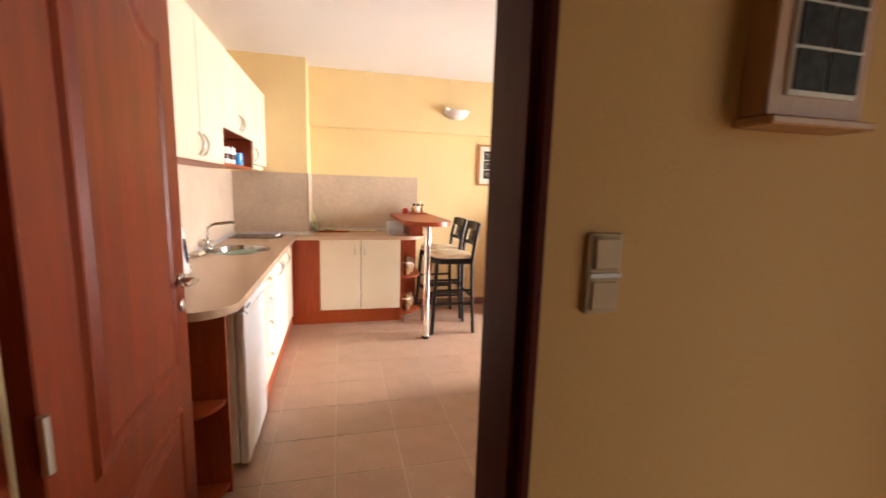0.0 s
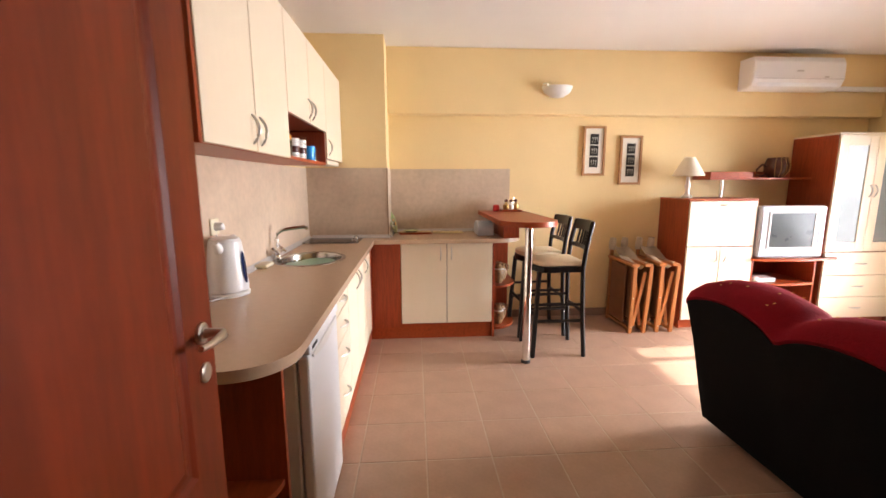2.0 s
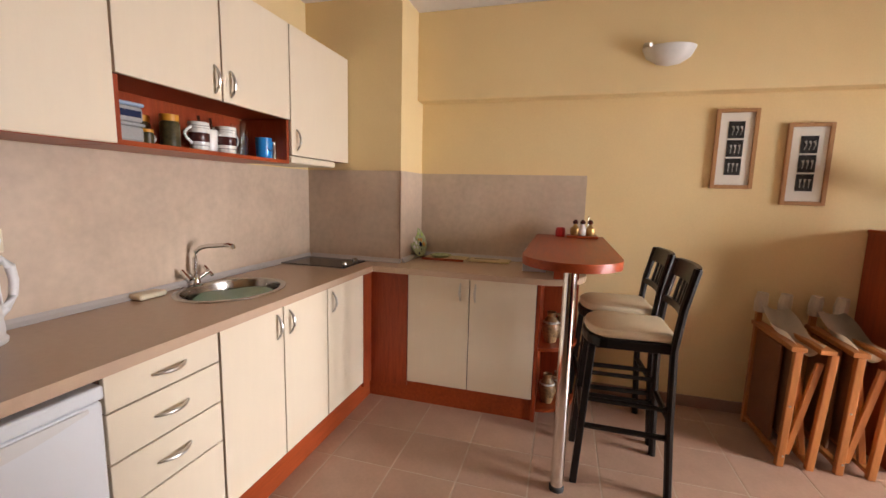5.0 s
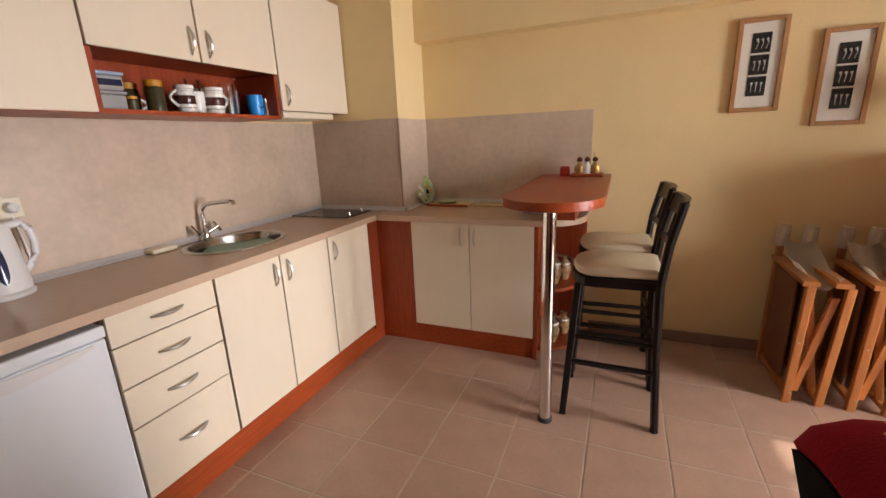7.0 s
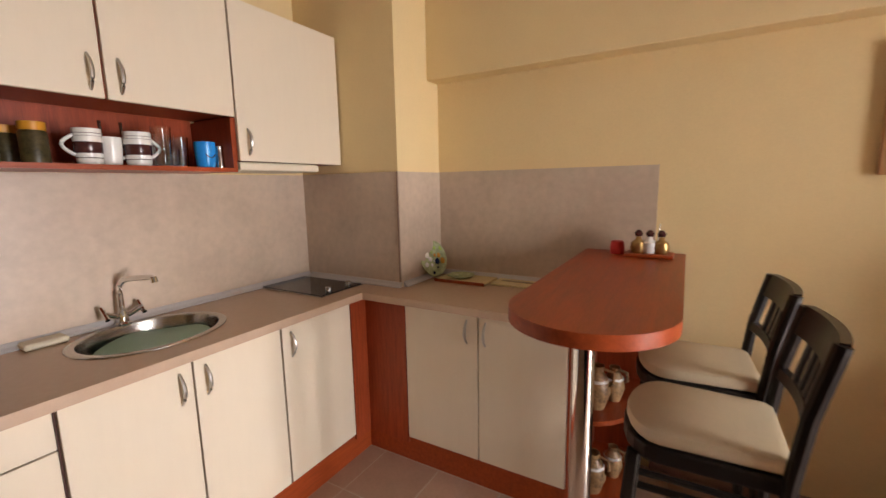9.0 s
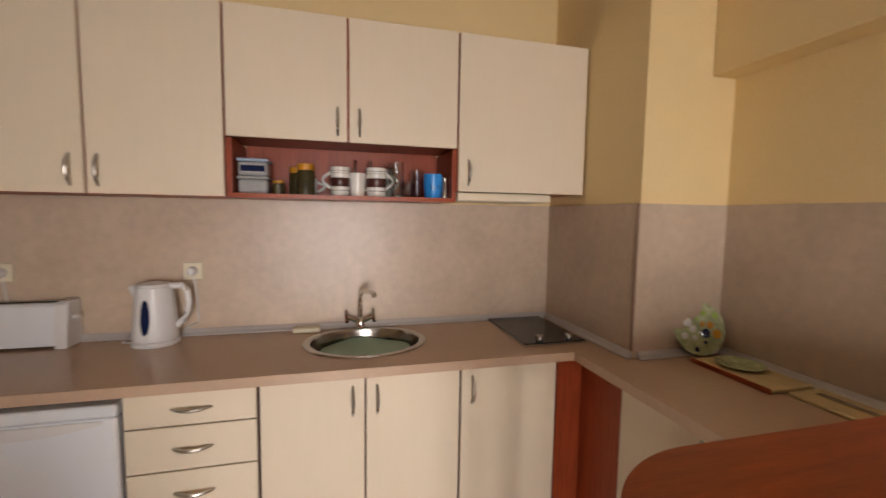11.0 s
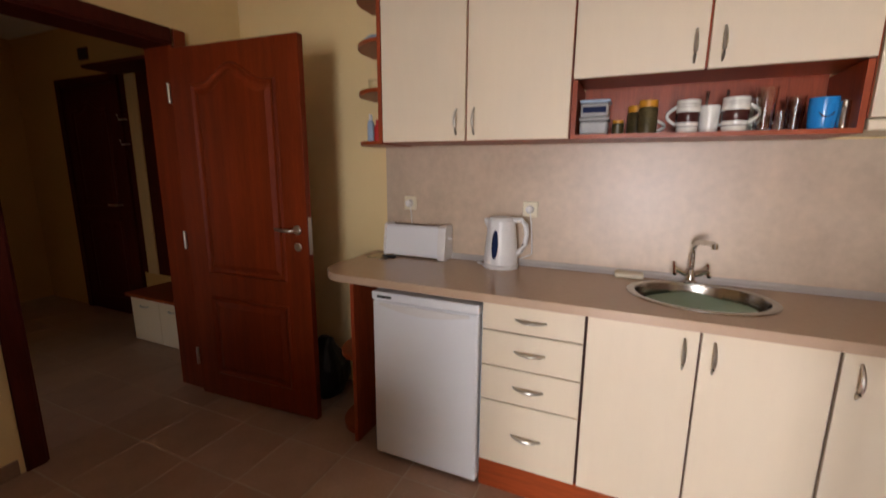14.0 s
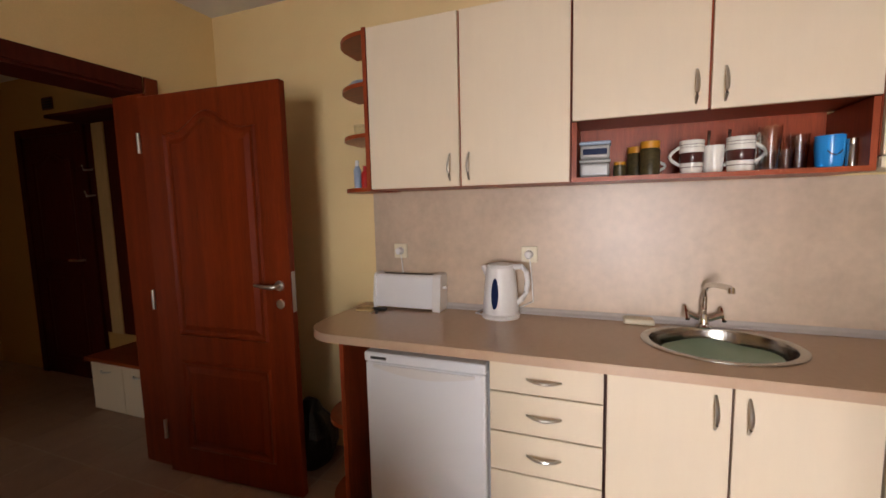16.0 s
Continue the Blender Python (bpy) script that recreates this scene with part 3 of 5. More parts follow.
# splashback panels and grey edge trim
solid("splashback", box(XL, 2.058, ZT + 0.001, XL + 0.008, 4.588, 1.482), SPLASH, "mottled beige splashback panel", "splashback", "structure")
solid("splashback", box(XL + 0.009, 4.58, ZT + 0.001, 0.612, 4.589, 1.484), SPLASH, "mottled beige splashback panel on the column", "splashback", "structure")
solid("splashback", box(0.614, 4.582, ZT + 0.001, 0.622, YF - 0.009, 1.484), SPLASH, "mottled beige splashback panel on the column side", "splashback", "structure")
solid("splashback", box(0.614, YF - 0.008, ZT + 0.001, 1.768, YF, 1.486), SPLASH, "mottled beige splashback panel on the far wall", "splashback", "structure")
solid("corner_strip", box(0.612, 4.5765, ZT + 0.001, 0.618, 4.5815, 1.484), SKIRT, "thin dark corner strip on the splashback", "trim", "structure")


def trim_run(p0, p1, d):
    """A sloped cove strip along the foot of the splashback, d pointing into the room."""
    bm = bmesh.new()
    vs = []
    for p in (p0, p1):
        vs.append([bm.verts.new((p[0] + d[0] * a, p[1] + d[1] * a, ZT + 0.001 + b)) for a, b in ((0, 0), (0.024, 0), (0.024, 0.004), (0.012, 0.014), (0.004, 0.027), (0, 0.027))])
    for k in range(6):
        bm.faces.new((vs[0][k], vs[0][(k + 1) % 6], vs[1][(k + 1) % 6], vs[1][k]))
    bm.faces.new(vs[0]), bm.faces.new(vs[1])
    return bm


bm = trim_run((XL + 0.009, 2.06), (XL + 0.009, 4.579), (1, 0))
bm = join(bm, trim_run((XL + 0.034, 4.579), (0.624, 4.579), (0, -1)))
bm = join(bm, trim_run((0.623, 4.60), (0.623, YF - 0.01), (1, 0)))
bm = join(bm, trim_run((0.648, YF - 0.01), (1.768, YF - 0.01), (0, -1)))
solid("edge_trim", bm, GREYTRIM, "grey plastic edge strip along the worktop", "trim", "structure")

# ---- sink, basin and tap ----
s = thing("sink", (SC[0], SC[1], ZT), "round stainless steel sink set in the worktop", "sink")
prof = [(1.10, 0.001), (1.095, 0.004), (1.04, 0.006), (0.97, 0.003), (0.95, -0.01), (0.90, -0.13), (0.80, -0.15), (0.0, -0.155), ]
part("bowl", lathe([(r * 0.235, h) for r, h in prof], (SC[0], SC[1], ZT), 48, sx=0.83), STEEL, s, smooth=True)
b = thing("washing_up_basin", (SC[0], SC[1], ZT - 0.15), "pale green plastic basin lying inside the sink", "basin")
bm = lathe([(0, 0.03), (0.12, 0.03), (0.185, 0.115), (0.188, 0.120), (0.183, 0.121), (0.0, 0.108)], (SC[0] + 0.012, SC[1] + 0.0, ZT - 0.15), 40, sx=0.85)
for v in bm.verts:
    v.co.z += 0.006 * math.sin(v.co.y * 25) * (1 if v.co.z > ZT - 0.06 else 0)
part("tub", bm, GREENP, b, smooth=True)
t = thing("tap", (-0.015, 3.585, ZT), "chrome mixer tap with swan neck and cross handles", "tap")
tx, ty = -0.018, 3.59
part("base", lathe([(0, 0), (0.03, 0), (0.03, 0.006), (0.022, 0.012), (0.02, 0.04), (0.012, 0.055), (0, 0.055)], (tx, ty, ZT + 0.004), 20), CHROME, t, smooth=True)
pts = [(tx, ty, ZT + 0.05), (tx, ty, ZT + 0.13), (tx + 0.008, ty + 0.004, ZT + 0.165), (tx + 0.03, ty + 0.008, ZT + 0.183), (tx + 0.06, ty + 0.016, ZT + 0.191), (tx + 0.16, ty + 0.042, ZT + 0.200), (tx + 0.176, ty + 0.046, ZT + 0.196), (tx + 0.179, ty + 0.047, ZT + 0.182)]
part("spout", tube(pts, [0.012, 0.011, 0.011, 0.011, 0.011, 0.011, 0.0125, 0.0125], 12), CHROME, t, smooth=True)
for sg in (-1, 1):
    k = part("handle", tube([(tx, ty + sg * 0.012, ZT + 0.035), (tx + 0.012, ty + sg * 0.05, ZT + 0.055), (tx + 0.014, ty + sg * 0.066, ZT + 0.062)], [0.010, 0.010, 0.012], 10), CHROME, t, smooth=True)
    part("cross_grip", tube([(tx - 0.01, ty + sg * 0.063, ZT + 0.082), (tx + 0.036, ty + sg * 0.063, ZT + 0.042)], 0.009, 8), CHROME, k, smooth=True)
solid("soap_tray", box(-0.05, 3.29, ZT + 0.002, 0.02, 3.41, ZT + 0.024, 0.006), IVORY, "cream plastic soap tray beside the sink", "soap tray")

# hob
h = thing("hob", (0.17, 4.41, ZT), "black glass two-ring hob with steel rim", "hob")
part("rim", box(-0.055, 4.235, ZT + 0.001, 0.40, 4.535, ZT + 0.006, 0.002), STEEL, h)
part("glass", box(-0.048, 4.242, ZT + 0.006, 0.393, 4.528, ZT + 0.010, 0.001), BLACKG, h)
for x, y in ((0.35, 4.33), (0.35, 4.47)):
    part("knob", lathe([(0, 0), (0.017, 0), (0.016, 0.018), (0.012, 0.021), (0, 0.021)], (x, y, ZT + 0.010), 16), STEEL, h, smooth=True)

# ---- wall units ----
UX, UZ0, UZ1 = 0.244, 1.483, 2.182
c = thing("wall_cabinet", (0.08, 2.65, UZ0), "cream two-door wall cabinet", "wall cabinet")
carcass(XL + 0.002, 2.222, UZ0, UX - 0.019, 3.083, UZ1, c, WOOD)
front_x("door", c, 2.224, 2.646, UZ0, UZ1, UX, (2.604, 1.565, (0, 0, 1)))
front_x("door", c, 2.650, 3.083, UZ0, UZ1, UX, (2.686, 1.565, (0, 0, 1)))
c = thing("wall_cabinet", (0.08, 3.53, UZ0), "cream two-door wall cabinet over an open cherry red shelf", "wall cabinet")
carcass(XL + 0.002, 3.087, 1.715, UX - 0.019, 3.976, UZ1, c, WOOD)
front_x("door", c, 3.087, 3.526, 1.705, UZ1, UX, (3.488, 1.785, (0, 0, 1)))
front_x("door", c, 3.530, 3.976, 1.705, UZ1, UX, (3.572, 1.785, (0, 0, 1)))
part("shelf", box(XL + 0.002, 3.087, UZ0, UX - 0.014, 3.976, 1.500), WOODH, c)
part("side", box(XL + 0.002, 3.087, 1.500, UX - 0.014, 3.105, 1.704), WOOD, c)
part("side", box(XL + 0.002, 3.958, 1.500, UX - 0.014, 3.976, 1.704), WOOD, c)
part("back", box(XL + 0.002, 3.105, 1.500, XL + 0.010, 3.958, 1.715), WOOD, c)
c = thing("wall_cabinet", (0.08, 4.28, 1.52), "cream single-door wall cabinet over the hob", "wall cabinet")
carcass(XL + 0.002, 3.980, 1.53, UX - 0.019, 4.58, UZ1, c, WOOD)
front_x("door", c, 3.980, 4.582, 1.527, UZ1, UX, (4.026, 1.61, (0, 0, 1)))
hd = thing("cooker_hood", (0.08, 4.2, 1.49), "cream slim extractor hood under the wall cabinet", "cooker hood")
part("body", box(XL + 0.002, 3.982, 1.490, UX - 0.012, 4.42, 1.526, 0.004), IVORY, hd)
part("lip", box(UX - 0.012, 3.982, 1.492, UX - 0.004, 4.42, 1.520, 0.002), CREAM, hd)

# rounded end shelves
u = thing("wall_end_shelf", (0.08, 2.12, 1.48), "cherry red rounded end shelf on the wall cabinet", "shelf")
part("side_panel", box(XL + 0.002, 2.202, UZ0 - 0.003, UX - 0.003, 2.220, UZ1 + 0.004), WOOD, u)
for z in (1.478, 1.722, 1.945, 2.165):
    pts = [(XL + 0.003, 2.202), (XL + 0.003, 1.99)] + [(0.03, 1.99)] + arc((0.03, 2.202), (0.195, 0.212), 270, 360, 12)
    part("shelf", prism(pts, z, z + 0.018, 0.002), WOODH, u)


def bottle(at, h, r, body, cap, name, label):
    t = thing(name, at, label, "bottle")
    part("body", lathe([(0, 0), (r, 0), (r, h * 0.68), (r * 0.5, h * 0.8), (0, h * 0.8)], at, 14), body, t, smooth=True)
    part("cap", lathe([(0, h * 0.8), (r * 0.55, h * 0.8), (r * 0.5, h), (0, h)], at, 12), cap, t, smooth=True)


bottle((0.09, 2.06, 1.497), 0.14, 0.018, PALEBLUE, WHITEP, "bottle", "clear plastic bottle on the end shelf")
bottle((0.10, 2.11, 1.497), 0.11, 0.02, REDP, REDP, "bottle", "small red plastic bottle on the end shelf")
solid("tin", lathe([(0, 0), (0.045, 0), (0.045, 0.05), (0.047, 0.052), (0.047, 0.062), (0, 0.062)], (0.08, 2.10, 1.741), 20), STRAW, "low straw coloured tin on the end shelf", "tin", smooth=True)
solid("cloth", lathe([(0, 0), (0.06, 0), (0.07, 0.02), (0.045, 0.045), (0, 0.05)], (0.08, 2.10, 1.964), 10), PALEBLUE, "folded pale blue cloth on the end shelf", "cloth")

# ---- cups and jars on the open shelf ----
SZ, SX = 1.501, 0.135


def mug(y, x, r, h, body, side, label, band=None, name="mug"):
    t = thing(name, (x, y, SZ), label, "mug")
    prof = [(0, 0), (r * 0.82, 0), (r * 0.9, 0.01), (r, h * 0.6), (r, h), (r * 0.93, h), (r * 0.9, h * 0.6), (r * 0.8, 0.012), (0, 0.012)]
    part("cup", lathe(prof, (x, y, SZ), 24), body, t, smooth=True)
    pts = [(x, y + side * (r * 0.95 + 0.032 * math.sin(math.pi * k / 8)), SZ + h * (0.82 - 0.55 * k / 8)) for k in range(9)]
    part("handle", tube(pts, 0.006, 8), body, t, smooth=True)
    if band:
        part("band", lathe([(r * 0.955, h * 0.32), (r * 0.985, h * 0.34), (r * 1.012, h * 0.62), (r * 0.99, h * 0.64)], (x, y, SZ), 24), band, t, smooth=True)
        for z in (0.18, 0.78, 0.86):
            part("stripe", lathe([(r * (0.93 + z * 0.07), h * z), (r * (0.96 + z * 0.07), h * (z + 0.01)), (r * (0.93 + z * 0.07), h * (z + 0.02))], (x, y, SZ), 24), BROWNC, t)
    return t


t = thing("food_tub", (SX, 3.17, SZ), "two stacked clear plastic tubs with blue lids", "food container")
for k in range(2):
    z = SZ + k * 0.068
    part("tub", box(SX - 0.05, 3.115, z, SX + 0.05, 3.222, z + 0.055, 0.01, seg=2), TUBG, t)
    part("lid", box(SX - 0.054, 3.111, z + 0.055, SX + 0.054, 3.226, z + 0.067, 0.004), PALEBLUE if k else TUBG, t)
part("label_strip", box(SX + 0.050, 3.125, SZ + 0.085, SX + 0.0515, 3.212, SZ + 0.108), NAVY, t)


def jar(y, x, r, h, lidm, bodym, label):
    t = thing("jar", (x, y, SZ), label, "jar")
    part("body", lathe([(0, 0), (r, 0), (r, h * 0.74), (r * 0.85, h * 0.8), (0, h * 0.8)], (x, y, SZ), 20), bodym, t, smooth=True)
    part("lid", lathe([(0, h * 0.8), (r * 0.95, h * 0.8), (r * 0.95, h), (0, h)], (x, y, SZ), 20), lidm, t, smooth=True)


jar(3.258, 0.15, 0.022, 0.055, AMBER, COFFEE, "tiny glass spice jar with dark contents")
jar(3.362, 0.14, 0.035, 0.125, AMBER, COFFEE, "coffee jar with amber lid and dark label")
jar(3.325, 0.03, 0.038, 0.120, AMBER, COFFEE, "coffee jar at the back of the shelf")
mug(3.498, 0.14, 0.040, 0.118, CERAM, -1, "white mug with dark brown band", BROWNC)
mug(3.647, 0.14, 0.043, 0.120, CERAM, 1, "large white mug with dark brown band", BROWNC)
t = mug(3.570, 0.12, 0.034, 0.098, CERAM, 1, "small white mug with lime green leaf")
for a in (-0.5, 0.5):
    part("leaf_motif", lathe([(0, -0.004), (0.010, -0.001), (0, 0.003)], (0, 0, 0), 10), LIME, t).matrix_basis = pose(0.034, 0.012 * a * 2, 0.05, 0, 80, 0)
for y in (3.555, 3.62):
    part("spoon", tube([(0.10, y, SZ + 0.02), (0.07, y + 0.01, SZ + 0.158)], [0.003, 0.006], 6), STEEL, t)


def tumbler(y, x, r, h, label):
    solid("glass_tumbler", lathe([(0, 0), (r * 0.8, 0), (r, h), (r * 0.95, h), (r * 0.76, 0.008), (0, 0.008)], (x, y, SZ), 20), GLASS, label, "glass", smooth=True)


tumbler(3.735, 0.13, 0.034, 0.15, "tall clear glass tumbler")
tumbler(3.72, 0.04, 0.034, 0.14, "tall clear glass tumbler at the back")
tumbler(3.795, 0.08, 0.028, 0.075, "short clear drinking glass")
tumbler(3.84, 0.06, 0.03, 0.125, "clear drinking glass at the back")
mug(3.37, -0.02, 0.032, 0.08, CERAM, 1, "white cup at the back of the shelf")
mug(3.70, 0.00, 0.034, 0.13, CERAM, 1, "tall white mug at the back of the shelf")
t = mug(3.895, 0.14, 0.040, 0.105, BLUE, 1, "bright blue mug with a simple smiling face")
for a in (-0.35, 0.35):
    part("eye", lathe([(0, -0.001), (0.004, 0), (0, 0.002)], (0, 0, 0), 8), RUBBER, t).matrix_basis = pose(0.041 * math.cos(a) - 0.0005, 0.041 * math.sin(a), 0.07, 0, 90, math.degrees(a))
part("smile", tube([(SX + 0.005 + 0.0415 * math.cos(a), 3.895 + 0.0415 * math.sin(a), SZ + 0.04 + 0.06 * a * a) for a in (-0.5, -0.25, 0, 0.25, 0.5)], 0.0018, 6), RUBBER, t)
jar(3.945, 0.16, 0.016, 0.09, STEEL, STEEL, "small steel salt shaker")

# ---- on the worktop ----
t = thing("toaster", (0.0, 2.27, ZT), "white long-slot toaster with plastic end caps", "toaster")
pts = [(0.045, ZT + 0.012), (0.045, ZT + 0.03), (0.03, ZT + 0.165), (0.02, ZT + 0.175), (-0.045, ZT + 0.175), (-0.052, ZT + 0.165), (-0.055, ZT + 0.012)]
pts2 = [(0.052, ZT + 0.001), (0.052, ZT + 0.05), (0.036, ZT + 0.17), (0.022, ZT + 0.182), (-0.05, ZT + 0.182), (-0.056, ZT + 0.17), (-0.058, ZT + 0.001)]
part("body", prism(pts, 2.11, 2.425, 0.0, axis="y"), WHITEM, t)
part("end_cap", prism(pts2, 2.425, 2.468, 0.004, axis="y"), WHITEP, t)
part("end_cap", prism(pts2, 2.098, 2.11, 0.002, axis="y"), WHITEP, t)
part("slot", box(-0.02, 2.14, ZT + 0.1755, 0.0, 2.41, ZT + 0.178), RUBBER, t)
part("lever", box(-0.012, 2.468, ZT + 0.11, 0.012, 2.49, ZT + 0.125, 0.004), WHITEP, t)
part("dial", lathe([(0, 0), (0.014, 0), (0.012, 0.01), (0, 0.01)], (0, 0, 0), 14), WHITEP, t).matrix_basis = pose(0.0, 2.468 - 2.27, 0.05, -90, 0, 0)
part("cord", tube([(-0.056, 2.25, ZT + 0.03), (-0.057, 2.22, ZT + 0.18), (-0.052, 2.215, ZT + 0.26), (-0.052, 2.213, 1.19)], 0.0035, 6), WHITEP, t, smooth=True)

k = thing("kettle", (0.03, 2.77, ZT), "white plastic electric kettle with dark blue water gauge", "kettle")
kc = (0.035, 2.765, ZT)
part("power_base", lathe([(0, 0.001), (0.086, 0.001), (0.088, 0.012), (0.08, 0.02), (0, 0.02)], kc, 32), WHITEP, k, smooth=True)
part("body", lathe([(0, 0.022), (0.082, 0.022), (0.083, 0.04), (0.074, 0.15), (0.066, 0.225), (0.064, 0.235), (0, 0.236)], kc, 32), WHITEP, k, smooth=True)
part("lid", lathe([(0, 0.236), (0.062, 0.236), (0.058, 0.247), (0.03, 0.253), (0, 0.254)], kc, 32), WHITEP, k, smooth=True)
part("spout", tube([(kc[0], kc[1] - 0.045, ZT + 0.195), (kc[0], kc[1] - 0.066, ZT + 0.218), (kc[0], kc[1] - 0.084, ZT + 0.236)], [0.028, 0.020, 0.010], 12), WHITEP, k, smooth=True)
pts = [(kc[0], kc[1] + 0.055, ZT + 0.235), (kc[0], kc[1] + 0.095, ZT + 0.238), (kc[0], kc[1] + 0.118, ZT + 0.215), (kc[0], kc[1] + 0.124, ZT + 0.17), (kc[0], kc[1] + 0.118, ZT + 0.125), (kc[0], kc[1] + 0.098, ZT + 0.09), (kc[0], kc[1] + 0.075, ZT + 0.07)]
part("handle", tube(pts, [0.014, 0.014, 0.013, 0.012, 0.012, 0.013, 0.014], 10), WHITEP, k, smooth=True)
bm = bmesh.new()
ring = []
for q in range(24):
    a = 2 * math.pi * q / 24
    zz = 0.122 + 0.07 * math.sin(a)
    rr = 0.0845 - (zz - 0.04) * 0.085 + 0.0005
    da = -0.12 + 0.22 * math.cos(a)
    ring.append(bm.verts.new((kc[0] + rr * math.cos(da) + 0.0015, kc[1] + rr * math.sin(da), ZT + zz)))
cen = bm.verts.new((kc[0] + 0.079, kc[1] - 0.009, ZT + 0.122))
for q in range(24):
    bm.faces.new((ring[q], ring[(q + 1) % 24], cen))
part("water_gauge", bm, NAVY, k, "dark blue oval water gauge")
part("cord", tube([(-0.05, 2.74, ZT + 0.03), (-0.045, 2.66, ZT + 0.006), (0.02, 2.64, ZT + 0.006), (0.05, 2.68, ZT + 0.007)], 0.0035, 6), WHITEP, k, smooth=True)
part("cord", tube([(-0.05, 2.84, ZT + 0.03), (-0.05, 2.90, ZT + 0.06), (-0.052, 2.895, ZT + 0.16), (-0.052, 2.882, 1.17)], 0.0035, 6), WHITEP, k, smooth=True)

solid("paper_pad", box(0.03, 2.04, ZT + 0.001, 0.13, 2.13, ZT + 0.006, 0.001), STRAW, "small straw coloured paper pad", "paper")
t = thing("bunch_of_keys", (0.12, 2.15, ZT), "bunch of keys on a dark leather tag", "keys")
part("tag", box(0.07, 2.115, ZT + 0.001, 0.10, 2.19, ZT + 0.012, 0.003), RUBBER, t)
part("key", box(0.10, 2.14, ZT + 0.001, 0.165, 2.148, ZT + 0.004), NICKEL, t)
part("key", beam((0.10, 2.15, ZT + 0.003), (0.16, 2.175, ZT + 0.003), 0.008, 0.008, 0, ), NICKEL, t)


def socket(y, z):
    t = thing("socket", (XL + 0.008, y, z), "ivory wall socket with plug", "socket", group="kitchen sockets")
    part("plate", box(XL + 0.008, y - 0.038, z - 0.038, XL + 0.018, y + 0.038, z + 0.038, 0.004), IVORY, t)
    part("plug", tube([(XL + 0.018, y, z), (XL + 0.045, y, z), (XL + 0.052, y, z - 0.015)], [0.02, 0.018, 0.008], 12), WHITEP, t, smooth=True)


socket(2.213, 1.176)
socket(2.882, 1.171)

# tray, plates and boards on the far run
t = thing("floral_plate", (0.64, 4.862, ZT), "round floral painted plate leaning on the splashback", "plate")
pm = pose(0.630, 4.875, ZT + 0.106, 0, 74, -12) @ Matrix.Scale(0.84, 4)
plate = part("dish", lathe([(0, 0.004), (0.08, 0.0), (0.125, 0.014), (0.125, 0.018), (0.08, 0.006), (0, 0.009)], BASE[t], 36), FLORAL, t, smooth=True)
plate.matrix_basis = Matrix.Translation(-BASE[t]) @ pm
for q in range(15):
    a = q * 2.4
    r = 0.02 + 0.0062 * q
    f = part("flower", lathe([(0, 0.006 + 0.0), (0.008 + 0.005 * (q % 4), 0.0075), (0.006 + 0.004 * (q % 4), 0.009), (0, 0.010)], (BASE[t].x + r * math.cos(a), BASE[t].y + r * math.sin(a), BASE[t].z + 0.006), 7), (CERAM, AMBER, CERAM, NAVY, LIME)[q % 5], t)
    f.matrix_basis = Matrix.Translation(-BASE[t]) @ pm
t = thing("cutting_board", (0.72, 4.90, ZT), "pale wooden board with a flat plate on it", "cutting board")
part("board", box(0.70, 4.785, ZT + 0.001, 1.0, 4.965, ZT + 0.013, 0.003), STRAW, t)
part("edge", box(0.70, 4.777, ZT + 0.001, 1.0, 4.784, ZT + 0.018, 0.001), WOODH, t)
solid("small_plate", lathe([(0, 0), (0.05, 0), (0.078, 0.012), (0.076, 0.014), (0.05, 0.004), (0, 0.004)], (0.81, 4.885, ZT + 0.014), 28), FLORAL, "flat floral plate on the board", "plate", smooth=True)
t = thing("bread_board", (1.06, 4.93, ZT), "narrow wooden board with a knife", "cutting board")
part("board", box(1.015, 4.83, ZT + 0.001, 1.30, 4.965, ZT + 0.012, 0.003), STRAW, t)
part("knife", box(1.05, 4.895, ZT + 0.012, 1.22, 4.918, ZT + 0.015), STEEL, t)
t = thing("napkin_box", (1.5, 4.75, ZT), "grey rounded bread tin under the bar top", "tin")
pts = [(4.62, ZT + 0.001), (4.90, ZT + 0.001)] + arc((4.76, ZT + 0.04), (0.14, 0.085), 0, 180, 12)
part("tin_body", prism(pts, 1.41, 1.55, 0.003, axis="x"), SILVERP, t)

# ---- bar top on its post ----
BZ = 1.088
t = thing("bar_table", (1.66, 4.3, 0), "cherry red bar top on a chrome post", "bar table")
pts = [(1.464, YF - 0.01), (1.464, 3.98)] + arc((1.679, 3.98), (0.215, 0.225), 180, 360, 64) + [(1.894, YF - 0.01)]
part("tabletop", prism(pts, BZ - 0.038, BZ, 0.004), WOODH, t)
part("support_panel", box(1.60, 4.44, ZT + 0.001, 1.735, 4.88, BZ - 0.038), WOOD, t)
part("post", lathe([(0, 0.02), (0.029, 0.02), (0.029, BZ - 0.04), (0, BZ - 0.04)], (1.678, 3.915, 0), 28), CHROME, t, smooth=True)
part("foot", lathe([(0, 0), (0.034, 0), (0.034, 0.018), (0.03, 0.024), (0, 0.024)], (1.678, 3.915, 0), 24), RUBBER, t)

